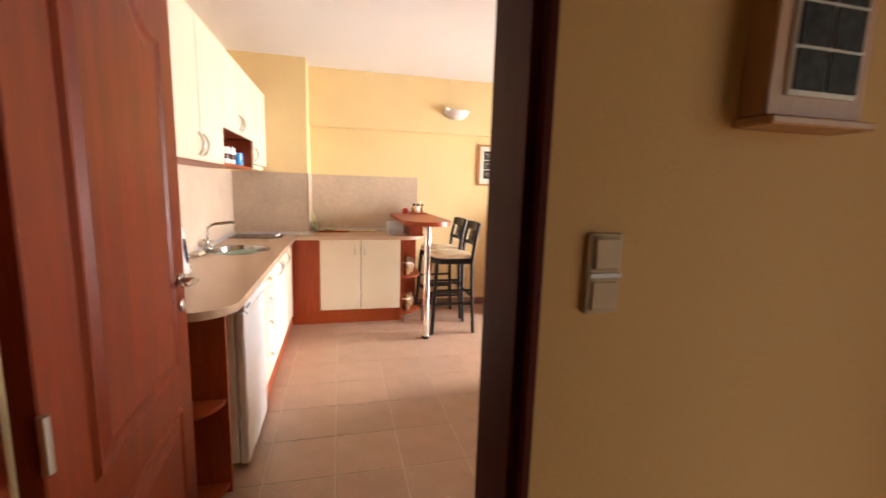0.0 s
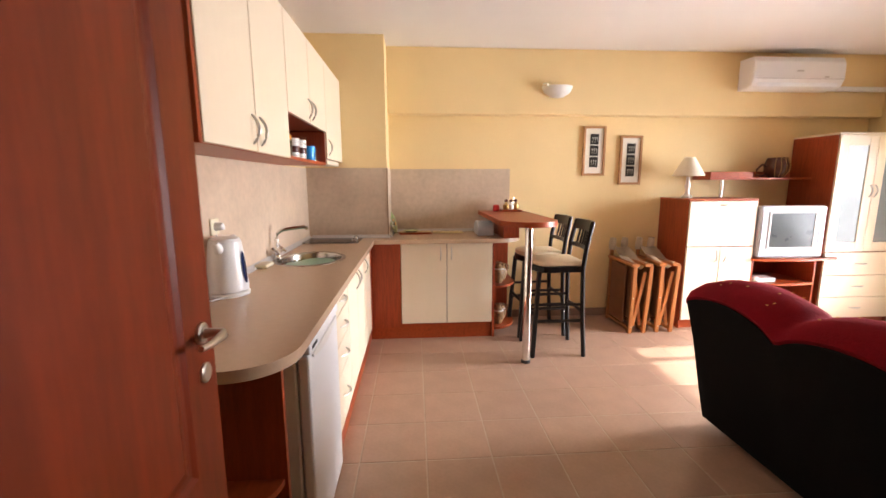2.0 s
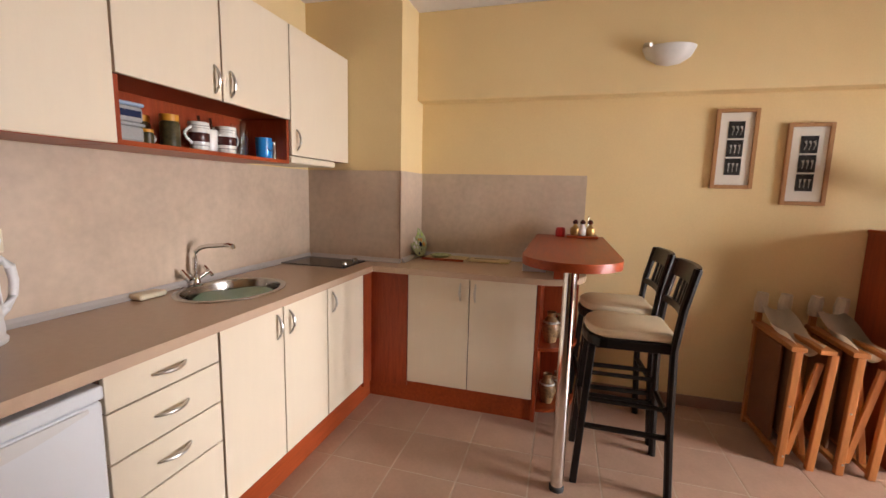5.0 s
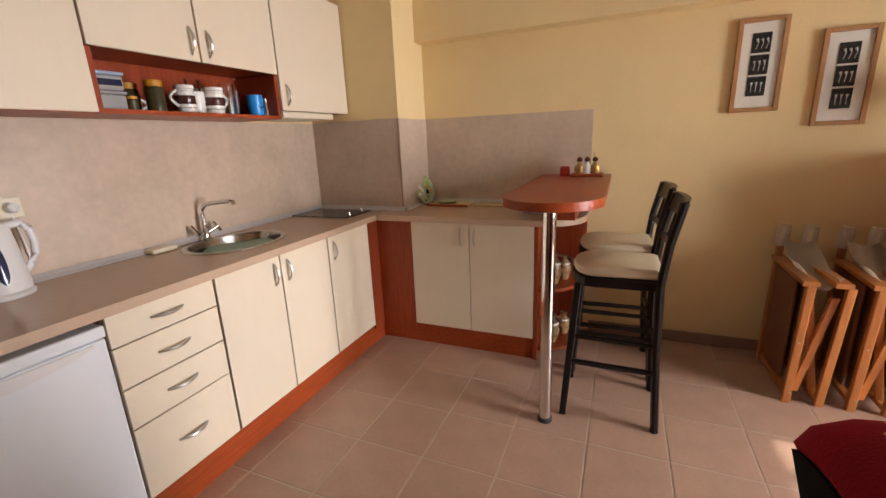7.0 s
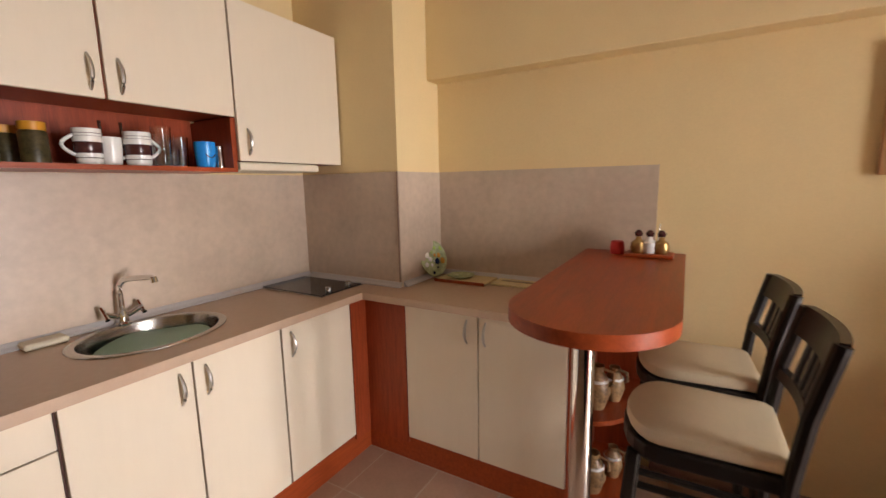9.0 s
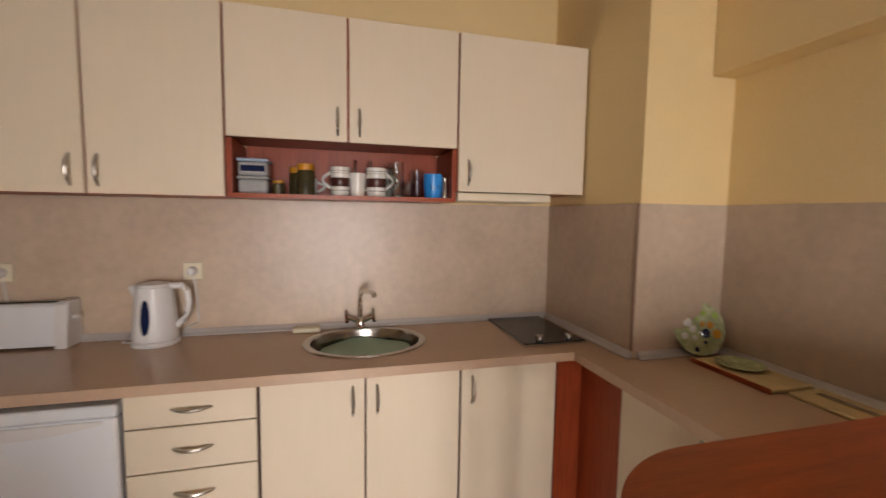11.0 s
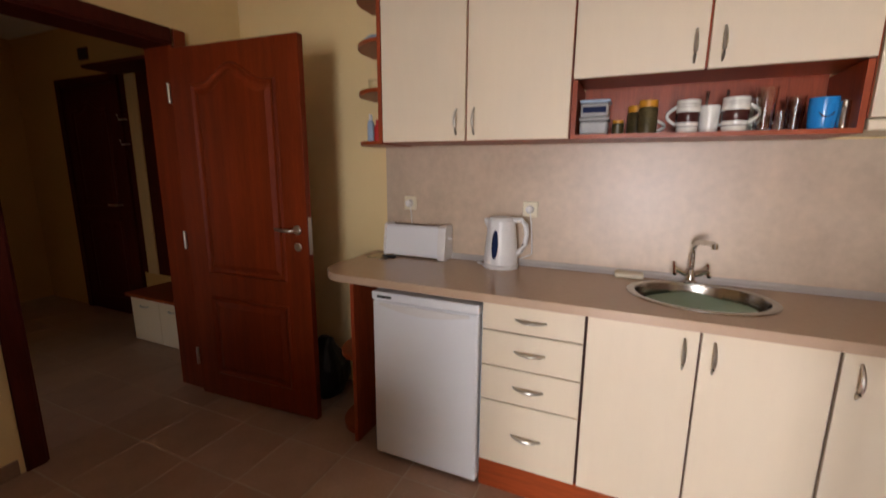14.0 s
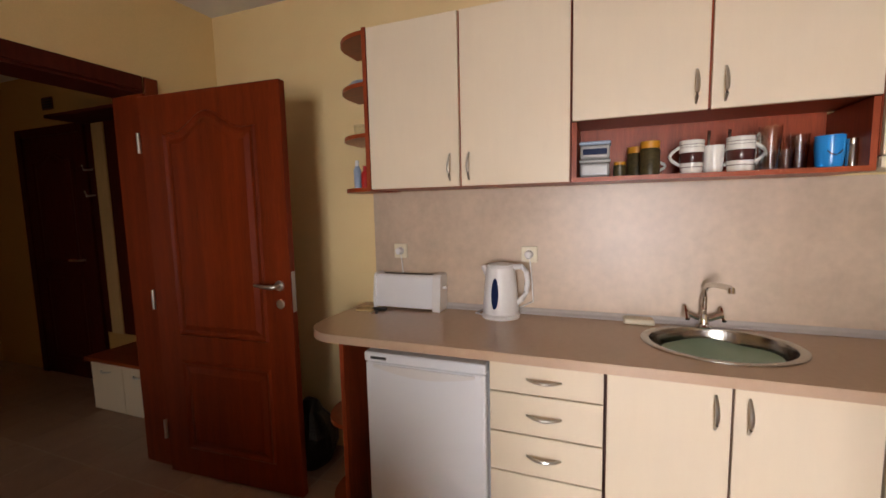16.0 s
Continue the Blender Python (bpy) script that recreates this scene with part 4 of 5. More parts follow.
# cruet set
t = thing("cruet_set", (1.74, 4.86, BZ), "wooden tray with spice pots in folk pottery", "cruet set")
part("tray", box(1.66, 4.80, BZ + 0.001, 1.85, 4.92, BZ + 0.016, 0.004), WOODH, t)
for x in (1.71, 1.755, 1.80):
    at = (x, 4.86, BZ + 0.016)
    p = part("pot", lathe([(0, 0), (0.026, 0), (0.033, 0.02), (0.029, 0.045), (0.013, 0.058), (0.010, 0.07), (0, 0.072)], at, 16), BRASS if x != 1.755 else CERAM, t, smooth=True)
    part("stopper", lathe([(0, 0.070), (0.014, 0.072), (0.018, 0.085), (0.008, 0.098), (0, 0.10)], at, 12), BROWNC, p, smooth=True)
part("rod", tube([(1.78, 4.88, BZ + 0.016), (1.79, 4.89, BZ + 0.14)], 0.003, 6), STEEL, t)
solid("red_jar", lathe([(0, 0), (0.03, 0), (0.032, 0.03), (0.028, 0.055), (0.02, 0.06), (0, 0.06)], (1.62, 4.89, BZ), 16), REDP, "small red lidded pot on the bar", "pot", smooth=True)


# ---- bar stools ----
def bar_stool(at):
    t = thing("bar_stool", at, "black wooden bar stool with cream padded seat", "bar stool", "bar stools")
    x, y, _ = at
    w = 0.175
    seat = [(x + a, y + b) for a, b in arc((-0.10, 0), (0.10, w), 90, 270, 10)] + [(x + 0.17, y - w + 0.01), (x + 0.19, y - w + 0.04), (x + 0.19, y + w - 0.04), (x + 0.17, y + w - 0.01)]
    part("seat_frame", prism(seat, 0.675, 0.72, 0.006), BLACKW, t)
    cush = prism([(x + (a - x) * 0.97, y + (b - y) * 0.97) for a, b in seat], 0.721, 0.765, 0.018)
    part("seat", cush, LEATHER, t, "cream leatherette cushion", True)
    for sy in (-1, 1):
        part("leg", beam((x - 0.205, y + sy * 0.175, 0), (x - 0.16, y + sy * 0.14, 0.68), 0.032, 0.032, 0.004), BLACKW, t)
        part("leg", tube([(x + 0.205, y + sy * 0.175, 0.0), (x + 0.185, y + sy * 0.165, 0.35), (x + 0.175, y + sy * 0.16, 0.70), (x + 0.195, y + sy * 0.165, 0.88), (x + 0.235, y + sy * 0.16, 1.06)], 0.02, 8, flat=0.9), BLACKW, t, "back leg running up into the backrest", True)
        part("side_rail", tube([(x - 0.19, y + sy * 0.162, 0.29), (x + 0.188, y + sy * 0.166, 0.29)], 0.014, 8), BLACKW, t)
        part("side_rail", tube([(x - 0.178, y + sy * 0.155, 0.42), (x + 0.184, y + sy * 0.163, 0.42)], 0.012, 8), BLACKW, t)
    part("front_rail", tube([(x - 0.186, y - 0.155, 0.33), (x - 0.186, y + 0.155, 0.33)], 0.014, 8), BLACKW, t)
    part("rear_rail", tube([(x + 0.188, y - 0.16, 0.36), (x + 0.188, y + 0.16, 0.36)], 0.014, 8), BLACKW, t)

    def curved(z0, z1, lean0, lean1):
        bm = bmesh.new()
        cols = []
        for q in range(9):
            s = q / 8 * 2 - 1
            bend = 0.022 * (1 - s * s)
            cols.append([bm.verts.new((x + xx + bend, y + s * 0.16, zz)) for xx, zz in ((lean0 - 0.01, z0), (lean0 + 0.012, z0), (lean1 + 0.012, z1), (lean1 - 0.01, z1))])
        for a, b in zip(cols, cols[1:]):
            for q in range(4):
                bm.faces.new((a[q], a[(q + 1) % 4], b[(q + 1) % 4], b[q]))
        bm.faces.new(cols[0]), bm.faces.new(cols[-1])
        return bm
    part("top_rail", curved(0.985, 1.065, 0.215, 0.237), BLACKW, t, smooth=True)
    part("lower_rail", curved(0.845, 0.875, 0.187, 0.193), BLACKW, t, smooth=True)
    for q in (-0.45, -0.15, 0.15, 0.45):
        s = q
        b = 0.022 * (1 - s * s)
        part("slat", beam((x + 0.190 + b, y + s * 0.16, 0.87), (x + 0.217 + b, y + s * 0.16, 0.99), 0.012, 0.022, 0.002), BLACKW, t)
    return t


st = bar_stool((1.957, 4.168, 0))
copy_thing(st, pose(1.948, 4.605, 0, 0, 0, 3))


# ---- folded director's chairs against the far wall ----
def folded_chair(at):
    t = thing("folding_chair", at, "folded orange pine director's chair with cream canvas", "folding chair", "folded chairs")
    x, y, _ = at
    for dx in (0.0, 0.12):
        sx = x + dx
        part("arm", prism([(sx - 0.03, 4.44), (sx + 0.035, 4.44), (sx + 0.03, 4.93), (sx - 0.025, 4.93)], 0.615, 0.64, 0.004), PINE, t)
        part("front_post", beam((sx - 0.012, 4.455, 0.0) if dx == 0 else (sx + 0.0, 4.46, 0.0), (sx + 0.008, 4.462, 0.615) if dx == 0 else (sx + 0.035, 4.462, 0.615), 0.034, 0.03, 0.003), PINE, t)
        part("rear_post", beam((sx - 0.01, 4.90, 0.0), (sx + 0.0, 4.905, 0.79), 0.03, 0.032, 0.003), PINE, t)
        part("foot_rail", box(sx - 0.018, 4.46, 0.02, sx + 0.014, 4.93, 0.045, 0.003), PINE, t)
        part("back_sleeve", tube([(sx, 4.905, 0.70), (sx + 0.002, 4.903, 0.76), (sx + 0.006, 4.90, 0.815)], [0.03, 0.034, 0.028], 10), CANVAS, t, "rolled cream canvas sleeve")
    part("cross_leg", beam((x + 0.02, 4.475, 0.06), (x + 0.11, 4.475, 0.56), 0.03, 0.022, 0.002), PINE, t)
    part("cross_leg", beam((x + 0.10, 4.50, 0.06), (x + 0.02, 4.50, 0.56), 0.03, 0.022, 0.002), PINE, t)
    for dz in (0.06, 0.33):
        part("bolt", lathe([(0, 0), (0.006, 0), (0.004, 0.003), (0, 0.003)], BASE[t], 8), NICKEL, t).matrix_basis = Matrix.Translation((0, 4.4615 - y - 0.022, dz)) @ pose(-0.004, 0, 0, 90)
    # two upright dark brown sheets that fill the gap between front and rear posts
    part("inner_sheet", box(x + 0.03, 4.52, 0.10, x + 0.05, 4.885, 0.59, 0.006), SHEET, t, "dark brown sheet between the posts")
    part("inner_sheet", box(x - 0.008, 4.60, 0.05, x + 0.010, 4.885, 0.60, 0.006), SHEET, t, "dark brown sheet between the posts")
    # slack canvas: a draped sheet between the arms
    bm = bmesh.new()
    g = []
    for i in range(13):
        row = []
        for j in range(7):
            u, v = i / 12, j / 6
            xx = x - 0.005 + 0.13 * v
            yy = 4.47 + 0.43 * u
            zz = 0.655 + 0.10 * u * u + 0.035 * math.sin(7 * u + 3 * v) * (0.5 + v * (1 - v)) - 0.09 * math.sin(math.pi * v) * (1 - u * 0.4)
            row.append(bm.verts.new((xx, yy, zz)))
        g.append(row)
    for i in range(12):
        for j in range(6):
            bm.faces.new((g[i][j], g[i][j + 1], g[i + 1][j + 1], g[i + 1][j]))
    ex = bmesh.ops.solidify(bm, geom=bm.faces[:], thickness=0.006)
    part("canvas", bm, CANVAS, t, "slack cream canvas seat", True)
    return t


ch = folded_chair((2.79, 4.68, 0))
copy_thing(ch, pose(3.055, 4.69, 0, 0, 0, -2))

# ---- secretary cabinet, television stand, display cabinet ----
CY = 4.545
c = thing("secretary_cabinet", (3.626, 4.7, 0), "cream and cherry red cabinet with drop front", "cabinet")
part("side", box(3.298, CY + 0.002, 0, 3.318, YF - 0.013, 1.188), WOOD, c)
part("side", box(3.924, CY + 0.002, 0, 3.944, YF - 0.013, 1.188), WOOD, c)
part("top", box(3.291, CY - 0.008, 1.188, 3.951, YF - 0.013, 1.207, 0.002), WOODH, c)
part("back", box(3.318, YF - 0.03, 0.02, 3.924, YF - 0.014, 1.188), GAP, c)
part("plinth", box(3.318, CY + 0.02, 0, 3.924, CY + 0.038, 0.08), WOODH, c)
f = front_y("drop_front", c, 3.301, 3.941, 0.775, 1.186, CY - 0.018)
part("handle", bow((3.626, CY - 0.018, 1.15), (1, 0, 0), (0, -1, 0), 0.09), NICKEL, f, "satin metal bow handle", True)
front_y("door", c, 3.301, 3.62, 0.085, 0.772, CY - 0.018, (3.581, 0.685, (0, 0, 1)))
front_y("door", c, 3.622, 3.941, 0.085, 0.772, CY - 0.018, (3.661, 0.685, (0, 0, 1)))

t = thing("table_lamp", (3.415, 4.76, 1.207), "white table lamp with cream cone shade", "table lamp")
part("base", lathe([(0, 0), (0.05, 0), (0.05, 0.012), (0.025, 0.03), (0.018, 0.07), (0.026, 0.11), (0.018, 0.15), (0.014, 0.2), (0, 0.2)], (3.415, 4.76, 1.207), 20), CERAM, t, smooth=True)
part("shade", lathe([(0.138, 0.205), (0.045, 0.375), (0.042, 0.375), (0.135, 0.205)], (3.415, 4.76, 1.207), 28), SHADE, t, smooth=True)

s = thing("television_stand", (4.25, 4.7, 0), "cherry red television stand with bowed shelves", "tv stand")
part("side", box(3.952, 4.54, 0, 3.97, YF - 0.014, 0.64), WOOD, s)
part("side", box(4.575, 4.54, 0, 4.593, YF - 0.014, 0.64), WOOD, s)
part("back", box(3.97, YF - 0.03, 0.03, 4.575, YF - 0.014, 0.64), WOOD, s)


def bowed(x0, x1, y0, y1, dip):
    return [(x0, y1), (x0, y0)] + [(x0 + (x1 - x0) * q / 12, y0 - dip * math.sin(math.pi * q / 12)) for q in range(1, 12)] + [(x1, y0), (x1, y1)]


part("top", prism(bowed(3.93, 4.74, 4.49, YF - 0.014, 0.05), 0.641, 0.662, 0.003), WOODH, s)
part("shelf", prism(bowed(3.971, 4.574, 4.53, YF - 0.032, 0.04), 0.40, 0.42, 0.003), WOODH, s)
part("bottom", prism(bowed(3.971, 4.574, 4.55, YF - 0.032, 0.02), 0.06, 0.08, 0.003), WOODH, s)
t = thing("television", (4.27, 4.65, 0.663), "silver grey tube television", "television")
tv0, tv1, tz0, tz1, ty = 3.955, 4.595, 0.668, 1.14, 4.50
part("front_frame", box(tv0, ty, tz0, tv1, ty + 0.09, tz1, 0.02, seg=2), SILVERP, t)
part("cabinet", prism([(tv0 + 0.03, ty + 0.09), (tv1 - 0.03, ty + 0.09), (tv1 - 0.14, ty + 0.40), (tv0 + 0.14, ty + 0.40)], tz0 + 0.02, tz1 - 0.03, 0.01), SILVERP, t)
bm = bmesh.new()
g = [[bm.verts.new((4.055 + 0.42 * i / 8, ty - 0.004 - 0.010 * math.sin(math.pi * i / 8) * math.sin(math.pi * j / 6), 0.765 + 0.31 * j / 6)) for j in range(7)] for i in range(9)]
for i in range(8):
    for j in range(6):
        bm.faces.new((g[i][j], g[i + 1][j], g[i + 1][j + 1], g[i][j + 1]))
part("screen", bm, SCREEN, t, "dark curved glass screen", True)
bm = box(4.04, ty - 0.008, 0.75, 4.49, ty + 0.002, 0.764)
box(4.04, ty - 0.008, 1.076, 4.49, ty + 0.002, 1.09, bm=bm)
box(4.04, ty - 0.008, 0.764, 4.054, ty + 0.002, 1.076, bm=bm)
box(4.476, ty - 0.008, 0.764, 4.49, ty + 0.002, 1.076, bm=bm)
part("screen_surround", bm, GREYTRIM, t)
for x in (3.995, 4.548):
    part("speaker", box(x - 0.02, ty - 0.003, 0.75, x + 0.02, ty + 0.001, 1.09, 0.001), SILVERP, t)
part("button_strip", box(4.2, ty - 0.003, 0.70, 4.34, ty + 0.001, 0.715), GREYTRIM, t)
part("foot", box(4.05, ty + 0.02, 0.6625, 4.50, ty + 0.3, 0.69), SILVERP, t)
t = thing("set_top_box", (4.1, 4.6, 0.42), "small white receiver box on the shelf", "receiver")
part("case", box(4.05, 4.56, 0.421, 4.23, 4.70, 0.462, 0.006), WHITEP, t)
t = thing("cable_coil", (4.0, 4.5, 0.42), "coil of white cable on the shelf", "cable")
part("coil", tube([(4.03 + 0.035 * math.cos(a * 0.6), 4.60 + 0.045 * math.sin(a * 0.6), 0.428 + 0.0015 * a) for a in range(32)], 0.006, 6), WHITEP, t, smooth=True)

w = thing("display_cabinet", (4.93, 4.7, 0), "cream and cherry red cabinet with frosted glass doors", "display cabinet")
WY = 4.53
part("side", box(4.631, WY + 0.002, 0, 4.651, YF - 0.014, 1.77), WOOD, w)
part("side", box(5.36, WY + 0.002, 0, 5.38, YF - 0.014, 1.77), WOOD, w)
part("top", box(4.631, WY - 0.004, 1.77, 5.38, YF - 0.014, 1.788), CREAM, w)
part("back", box(4.651, YF - 0.03, 0.02, 5.36, YF - 0.015, 1.77), WOOD, w)
part("plinth", box(4.651, WY + 0.02, 0, 5.36, WY + 0.038, 0.07), WOODH, w)
part("floor_board", box(4.651, WY + 0.02, 0.69, 5.36, YF - 0.03, 0.708), WOODH, w)
for x0, x1, hx in ((4.634, 5.004, 4.98), (5.007, 5.377, 5.032)):
    bm = box(x0, WY - 0.018, 0.712, x0 + 0.085, WY, 1.765, 0.0015)
    box(x1 - 0.085, WY - 0.018, 0.712, x1, WY, 1.765, 0.0015, bm=bm)
    box(x0 + 0.085, WY - 0.018, 0.712, x1 - 0.085, WY, 0.80, 0.0015, bm=bm)
    box(x0 + 0.085, WY - 0.018, 1.675, x1 - 0.085, WY, 1.765, 0.0015, bm=bm)
    dd = part("door", bm, CREAM, w)
    part("pane", box(x0 + 0.08, WY - 0.011, 0.795, x1 - 0.08, WY - 0.005, 1.68), FROST, dd, "frosted glass pane")
    part("handle", bow((hx, WY - 0.018, 1.27), (0, 0, 1), (0, -1, 0)), NICKEL, dd, "satin metal bow handle", True)
zs = (0.072, 0.275, 0.485, 0.706)
for a, b in zip(zs, zs[1:]):
    front_y("drawer", w, 4.634, 5.377, a, b, WY - 0.018, (5.005, (a + b) / 2, (1, 0, 0)), hlen=0.12)

s = thing("wall_shelf", (4.2, 4.85, 1.36), "cherry red wall shelf with raised end block", "wall shelf")
part("board", box(3.615, 4.74, 1.375, 4.629, YF - 0.002, 1.393, 0.002), WOODH, s)
part("end_block", box(3.615, 4.735, 1.393, 4.03, YF - 0.002, 1.450, 0.003), WOODH, s)
part("back_strip", box(4.03, YF - 0.02, 1.393, 4.629, YF - 0.002, 1.455), WOODH, s)
part("support", tube([(3.80, 4.83, 1.208), (3.80, 4.83, 1.374)], 0.017, 12), CHROME, s, smooth=True)

t = thing("glass_bowl", (4.36, 4.83, 1.394), "dark amber glass bowl with twisted rim", "bowl")
bc = (4.36, 4.85, 1.394)
part("bowl", lathe([(0, 0), (0.06, 0), (0.10, 0.06), (0.105, 0.12), (0.08, 0.19), (0.075, 0.19), (0.099, 0.12), (0.094, 0.06), (0, 0.012)], bc, 28), mat("dark amber glass", (0.10, 0.03, 0.015), 0.12, var=0.6, scale=14, bump=0), t, smooth=True)
part("loop_handle", tube([(4.27, 4.85, 1.50), (4.21, 4.85, 1.52), (4.16, 4.85, 1.47), (4.16, 4.85, 1.42), (4.22, 4.85, 1.41), (4.29, 4.85, 1.44)], 0.009, 8), BROWNC, t, smooth=True)
for q in range(5):
    a = -2.4 + q * 0.45
    part("rib", tube([(bc[0] + r * math.cos(a), bc[1] + r * math.sin(a), bc[2] + h) for r, h in ((0.062, 0.004), (0.102, 0.06), (0.107, 0.12), (0.082, 0.19))], 0.004, 6), BRASS, t)

# air conditioner with cable duct
t = thing("air_conditioner", (4.305, 4.78, 2.1920), "white split air conditioner on the beam", "air conditioner")
pts = [(4.884, 2.4720), (4.72, 2.4670), (4.695, 2.4220), (4.69, 2.2820), (4.72, 2.2170), (4.78, 2.1970), (4.884, 2.1970)]
part("body", prism([(b, a) for a, b in [(z, y) for y, z in pts]], 3.900, 4.780, 0.012, axis="x"), WHITEP, t)
part("louvre", box(3.955, 4.705, 2.2100, 4.725, 4.712, 2.2440, 0.002), WHITEM, t).location = (0, 0, 0)
part("front_seam", box(3.907, 4.6875, 2.2740, 4.773, 4.692, 2.2780), GREYTRIM, t)
part("badge", box(4.305, 4.687, 2.3370, 4.365, 4.691, 2.3490), GREYTRIM, t)
part("display", box(4.575, 4.687, 2.2870, 4.615, 4.691, 2.2970), GREYTRIM, t)
solid("cable_duct", box(4.782, 4.845, 2.2070, XR, 4.884, 2.2470, 0.003), WHITEP, "white plastic cable duct along the beam", "cable duct")

# wall light
t = thing("wall_light", (2.2, 4.885, 2.18), "frosted half-bowl wall light with metal bracket", "wall light")
bm = lathe([(0.0, -0.055), (0.06, -0.045), (0.12, -0.008), (0.145, 0.045), (0.138, 0.045), (0.113, -0.002), (0, -0.04)], (2.165, 4.883, 2.175), 32, sy=0.75)
bmesh.ops.bisect_plane(bm, geom=bm.verts[:] + bm.edges[:] + bm.faces[:], plane_co=(2.165, 4.883, 2.17), plane_no=(0, 1, 0), clear_outer=True)
part("bowl", bm, mat("frosted white glass", (0.72, 0.70, 0.66), 0.35, var=0.06), t, smooth=True)
part("bracket", tube([(2.035, 4.878, 2.225), (2.03, 4.84, 2.232), (2.055, 4.80, 2.222)], 0.012, 8), NICKEL, t, smooth=True)


def picture(x0, z0, x1, z1, name="picture_frame"):
    t = thing(name, ((x0 + x1) / 2, YF, z0), "narrow oak frame with three small botanical prints", "picture", "botanical pictures")
    fw = 0.022
    bm = box(x0, YF - 0.025, z0, x0 + fw, YF - 0.001, z1, 0.002)
    box(x1 - fw, YF - 0.025, z0, x1, YF - 0.001, z1, 0.002, bm=bm)
    box(x0 + fw, YF - 0.025, z0, x1 - fw, YF - 0.001, z0 + fw, 0.002, bm=bm)
    box(x0 + fw, YF - 0.025, z1 - fw, x1 - fw, YF - 0.001, z1, 0.002, bm=bm)
    part("frame", bm, FRAMEW, t)
    part("mount", box(x0 + fw, YF - 0.012, z0 + fw, x1 - fw, YF - 0.004, z1 - fw), MOUNT, t)
    cx, cz = (x0 + x1) / 2, (z0 + z1) / 2
    for k in (-1, 0, 1):
        z = cz + k * 0.108 + 0.004
        p = part("print", box(cx - 0.042, YF - 0.0155, z - 0.049, cx + 0.042, YF - 0.0125, z + 0.049), PRINT, t)
        for q in range(3):
            a = cx - 0.022 + 0.022 * q
            part("motif", tube([(a, YF - 0.017, z - 0.03), (a + 0.004 * (k + 1), YF - 0.017, z), (a, YF - 0.017, z + 0.02)], [0.0015, 0.002, 0.007], 6), PRINTL, p)
    return t


pc = picture(2.478, 1.42, 2.70, 1.888)
copy_thing(pc, pose(2.960, YF, 1.332))

# ---- sofa with its back to the kitchen ----
sf = thing("sofa", (2.75, 2.1, 0), "dark red velvet sofa with black back", "sofa")


def hump(y):
    s = (3.05 - y) / 0.60
    f = abs(math.sin(math.pi * (s % 1.0))) ** 0.55
    return 0.79 + 0.10 * f


bm = bmesh.new()
rows = []
N = 60
y1, y0 = 3.06, 1.26
for i in range(N + 1):
    y = y1 + (y0 - y1) * i / N
    h = hump(y) if 0 < i < N else 0.76
    t = 0.03 * (1 - 2 * i / N)
    e = 0.14 * max(0, 1 - min(i, N - i) / 2) ** 2
    rows.append([bm.verts.new(p) for p in ((2.46, y - t, 0.05), (2.43, y - t * 0.8, 0.20), (2.285 + e, y, h - 0.10), (2.62, y, h - 0.10), (2.74, y - t * 0.4, 0.42), (2.76, y - t, 0.05))])
for a, b in zip(rows, rows[1:]):
    for q in range(6):
        bm.faces.new((a[q], a[(q + 1) % 6], b[(q + 1) % 6], b[q]))
bm.faces.new(rows[0]), bm.faces.new(rows[-1])
part("back_panel", bm, BLACKF, sf, "black fabric back", True)
bm = bmesh.new()
rows = []
for i in range(N + 1):
    y = y1 + 0.012 + (y0 - y1 - 0.024) * i / N
    h = max(hump(y), 0.80)
    sc = (0.45, 0.86, 0.97, 1.0)[min(3, i, N - i)]
    ring = []
    for q in range(12):
        a = 2 * math.pi * q / 12
        ring.append(bm.verts.new((2.45 + 0.165 * sc * math.cos(a), y, h - 0.085 + 0.085 * sc * math.sin(a))))
    rows.append(ring)
for a, b in zip(rows, rows[1:]):
    for q in range(12):
        bm.faces.new((a[q], a[(q + 1) % 12], b[(q + 1) % 12], b[q]))
bm.faces.new(rows[0]), bm.faces.new(rows[-1])
top = part("back_roll", bm, RED, sf, "dark red velvet scalloped top", True)
random.seed(4)
for i in range(46):
    y = 1.30 + random.random() * 1.72
    a = radians(25 + random.random() * 110)
    h = hump(y)
    part("dot", lathe([(0, -0.002), (0.006, 0.0), (0, 0.003)], (2.45 + 0.166 * math.cos(a), y, h - 0.085 + 0.086 * math.sin(a)), 6), AMBER, top)
part("seat_base", box(2.762, 1.45, 0.05, 3.35, 2.87, 0.30, 0.02), BLACKF, sf)
for a, b in ((1.46, 2.155), (2.165, 2.86)):
    part("seat_cushion", box(2.70, a, 0.30, 3.38, b, 0.46, 0.05, seg=3), RED, sf, smooth=True)
for a, b in ((1.27, 1.45), (2.87, 3.05)):
    part("armrest", box(2.70, a, 0.05, 3.36, b, 0.62, 0.06, seg=3), RED, sf, smooth=True)
for x in (2.55, 3.28):
    for y in (1.42, 2.90):
        part("foot", lathe([(0, 0), (0.025, 0), (0.03, 0.052), (0, 0.052)], (x, y, 0), 10), BLACKW, sf)

# bag behind the door
bm = lathe([(0, 0), (0.10, 0), (0.135, 0.08), (0.13, 0.20), (0.07, 0.30), (0.05, 0.36), (0, 0.34)], (0.10, 1.70, 0.001), 22)
for v in bm.verts:
    nz = noise.noise_vector(v.co * 9) * 0.03
    v.co += Vector((nz.x, nz.y, nz.z if v.co.z > 0.02 else 0))
solid("bin_bag", bm, BAGM, "crumpled black plastic bag behind the door", "bag")

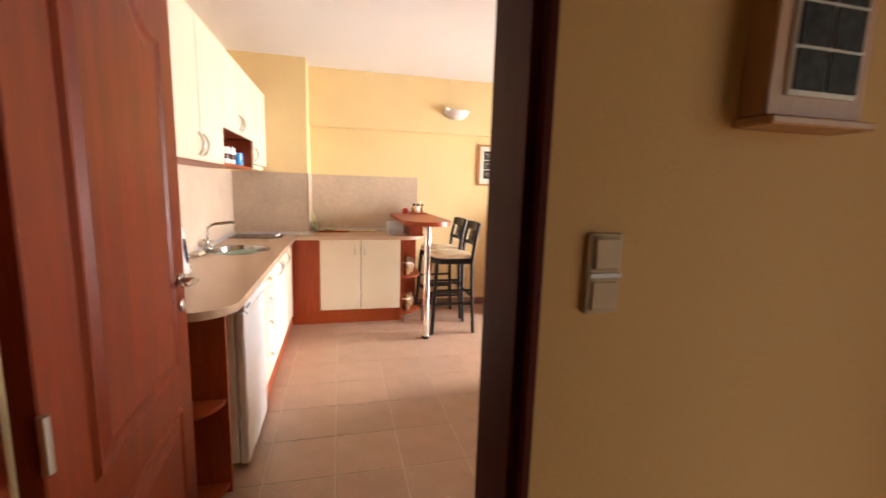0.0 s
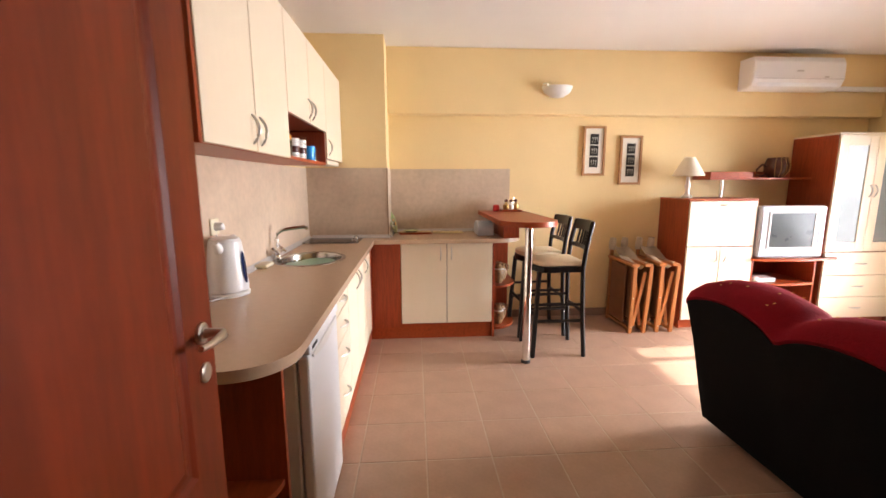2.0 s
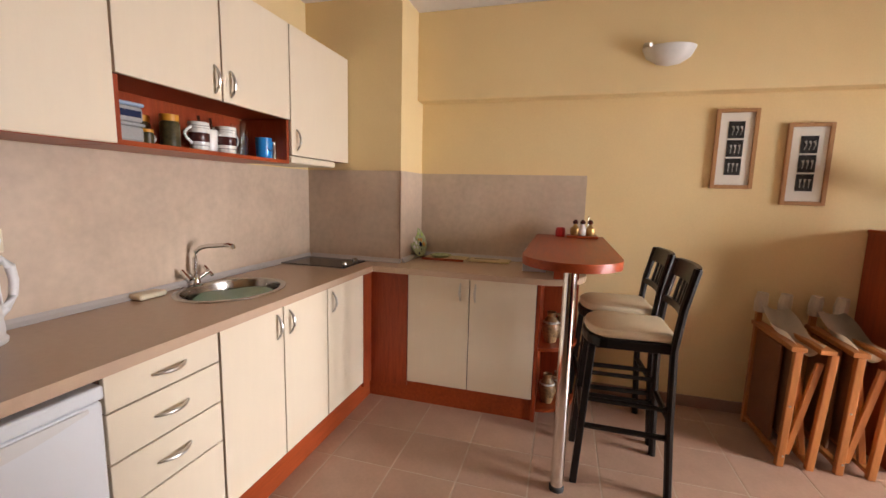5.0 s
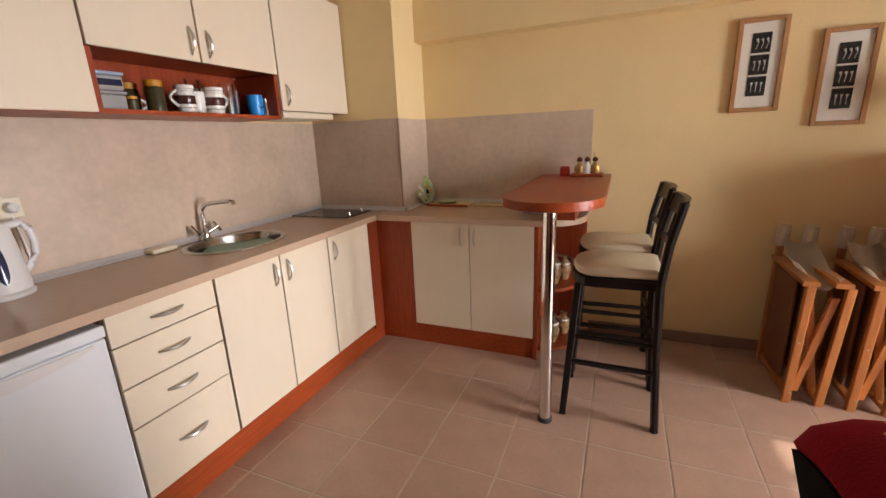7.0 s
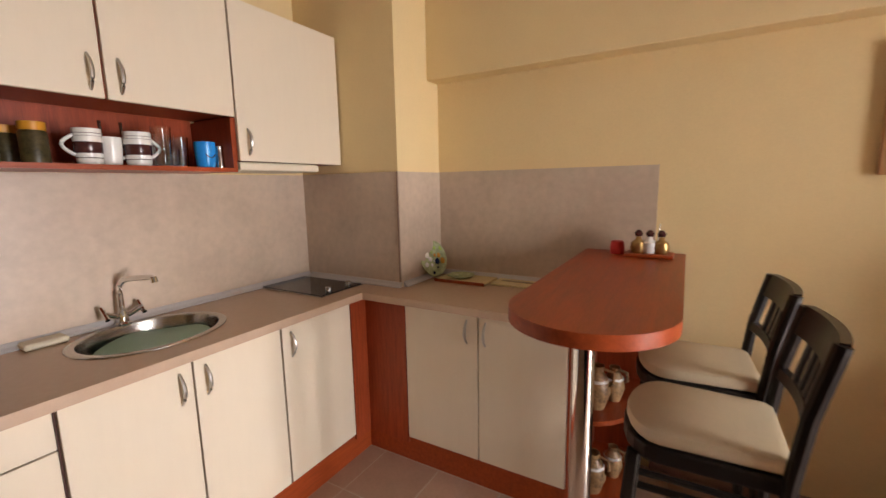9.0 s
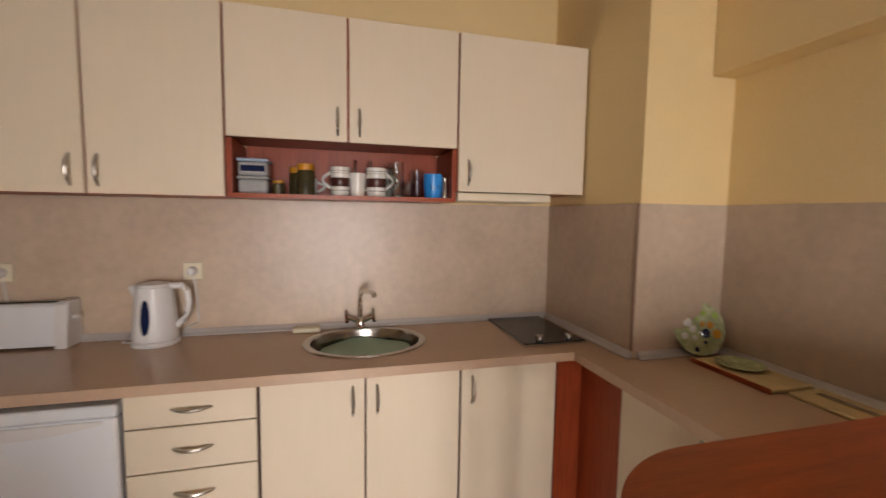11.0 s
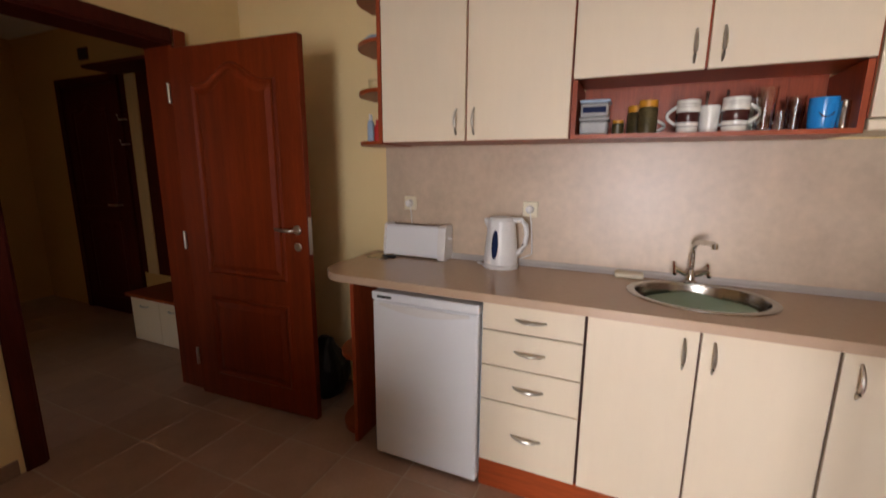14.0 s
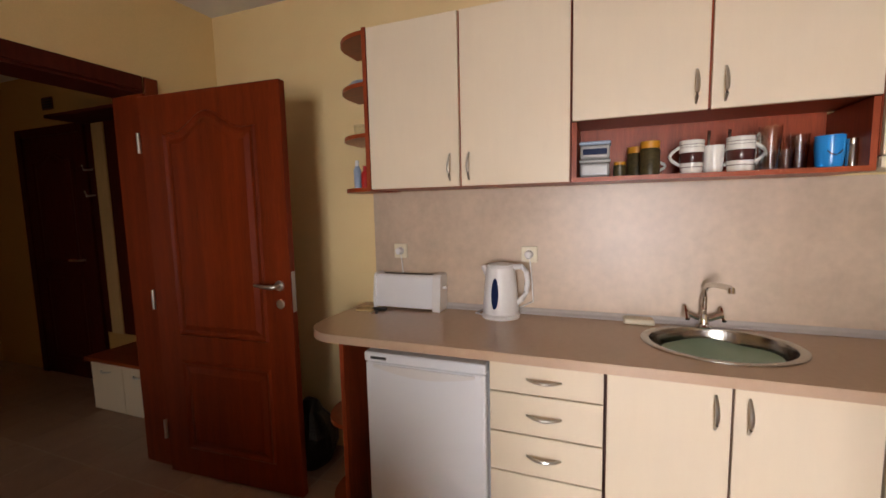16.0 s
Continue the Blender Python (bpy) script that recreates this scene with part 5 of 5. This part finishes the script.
# ---- hall ----
t = thing("door_2", (-0.25, -1.0, 0), "dark brown closed entrance door", "door", kind="structure")
part("leaf", box(-0.249, -1.44, 0.005, -0.225, -0.67, 2.05, 0.003), DARKW, t)
part("panel", panel_face(-0.225, -1.32, -0.79, 1.0, 1.92, 1, 0.07), DARKW, t)
part("panel", panel_face(-0.225, -1.32, -0.79, 0.15, 0.88, 1, 0.0), DARKW, t)
for a, b in ((-1.52, -1.442), (-0.668, -0.60)):
    part("casing", box(-0.249, a, 0, -0.215, b, 2.12, 0.003), DARKW, t)
part("head_casing", box(-0.249, -1.442, 2.052, -0.215, -0.668, 2.12, 0.003), DARKW, t)
part("handle", tube([(-0.22, -0.74, 1.03), (-0.17, -0.74, 1.03), (-0.165, -0.85, 1.03)], 0.009, 8), NICKEL, t)
t = thing("wall_vent", (-0.249, -1.05, 2.3), "small dark wall vent with slats", "vent")
part("frame", box(-0.249, -1.13, 2.26, -0.240, -0.99, 2.36, 0.002), GAP, t)
for q in range(4):
    part("slat", box(-0.240, -1.12, 2.272 + q * 0.021, -0.233, -1.0, 2.284 + q * 0.021), RUBBER, t)
t = thing("coat_rack", (-0.24, 0.0, 0.42), "dark wooden hall rack with hooks and mirror", "coat rack")
part("back_board", box(-0.249, -0.590, 0.44, -0.232, -0.506, 2.10), DARKW, t)
part("back_board", box(-0.249, -0.366, 0.44, -0.232, 0.48, 2.10), DARKW, t)
part("pale_strip", box(-0.249, -0.505, 0.44, -0.222, -0.367, 2.10, 0.003), PALEW, t, "pale beech upright strip")
part("hat_shelf", box(-0.249, -0.60, 2.101, 0.02, 0.50, 2.125, 0.003), DARKW, t)
part("mirror_glass", box(-0.232, -0.09, 0.75, -0.227, 0.40, 1.85), MIRROR, t, "tall mirror")
for z in (1.55, 1.75):
    part("hook", tube([(-0.232, -0.55, z), (-0.17, -0.55, z - 0.01), (-0.16, -0.55, z + 0.03)], 0.007, 8), NICKEL, t)
c = thing("shoe_cabinet", (-0.08, 0.16, 0), "low cream shoe cabinet with dark red top", "shoe cabinet")
part("body", box(-0.248, -0.215, 0.0, 0.085, 0.455, 0.360), DARKW, c)
part("top", box(-0.248, -0.26, 0.361, 0.12, 0.475, 0.387, 0.003), WOODH, c)
for a, b in ((-0.215, 0.118), (0.122, 0.455)):
    dd = part("flap", box(0.085, a, 0.008, 0.103, b, 0.358, 0.002), CREAM, c)
    part("handle", bow((0.103, (a + b) / 2, 0.30), (0, 1, 0), (1, 0, 0), 0.1), NICKEL, dd, "satin metal bow handle", True)

# ---- floor tiles ----
PITCH, GAPW = 0.33, 0.007
tm = mesh_of(box(-(PITCH - GAPW) / 2, -(PITCH - GAPW) / 2, -0.008, (PITCH - GAPW) / 2, (PITCH - GAPW) / 2, 0.0, 0.0015), TILE, name="tile")
for i in range(-2, 18):
    for j in range(-7, 17):
        x, y = 1.55 - 5 * PITCH + (i + 0.5) * PITCH, 4.145 - 10 * PITCH + (j + 0.5) * PITCH - 0.33
        hall = y < 0.85
        if x > 5.4 or y > 5.05 or (hall and (x < -0.3 or x > 1.6 or y < -1.9)) or (not hall and x < -0.1):
            continue
        ob = new("tile", tm)
        ob.parent = floor
        ob.matrix_parent_inverse = floor.matrix_basis.inverted()
        ob.location = (x, y, 0)
        ob.rotation_euler = (0, 0, 0 if (i * 7 + j * 3) % 4 < 2 else math.pi)
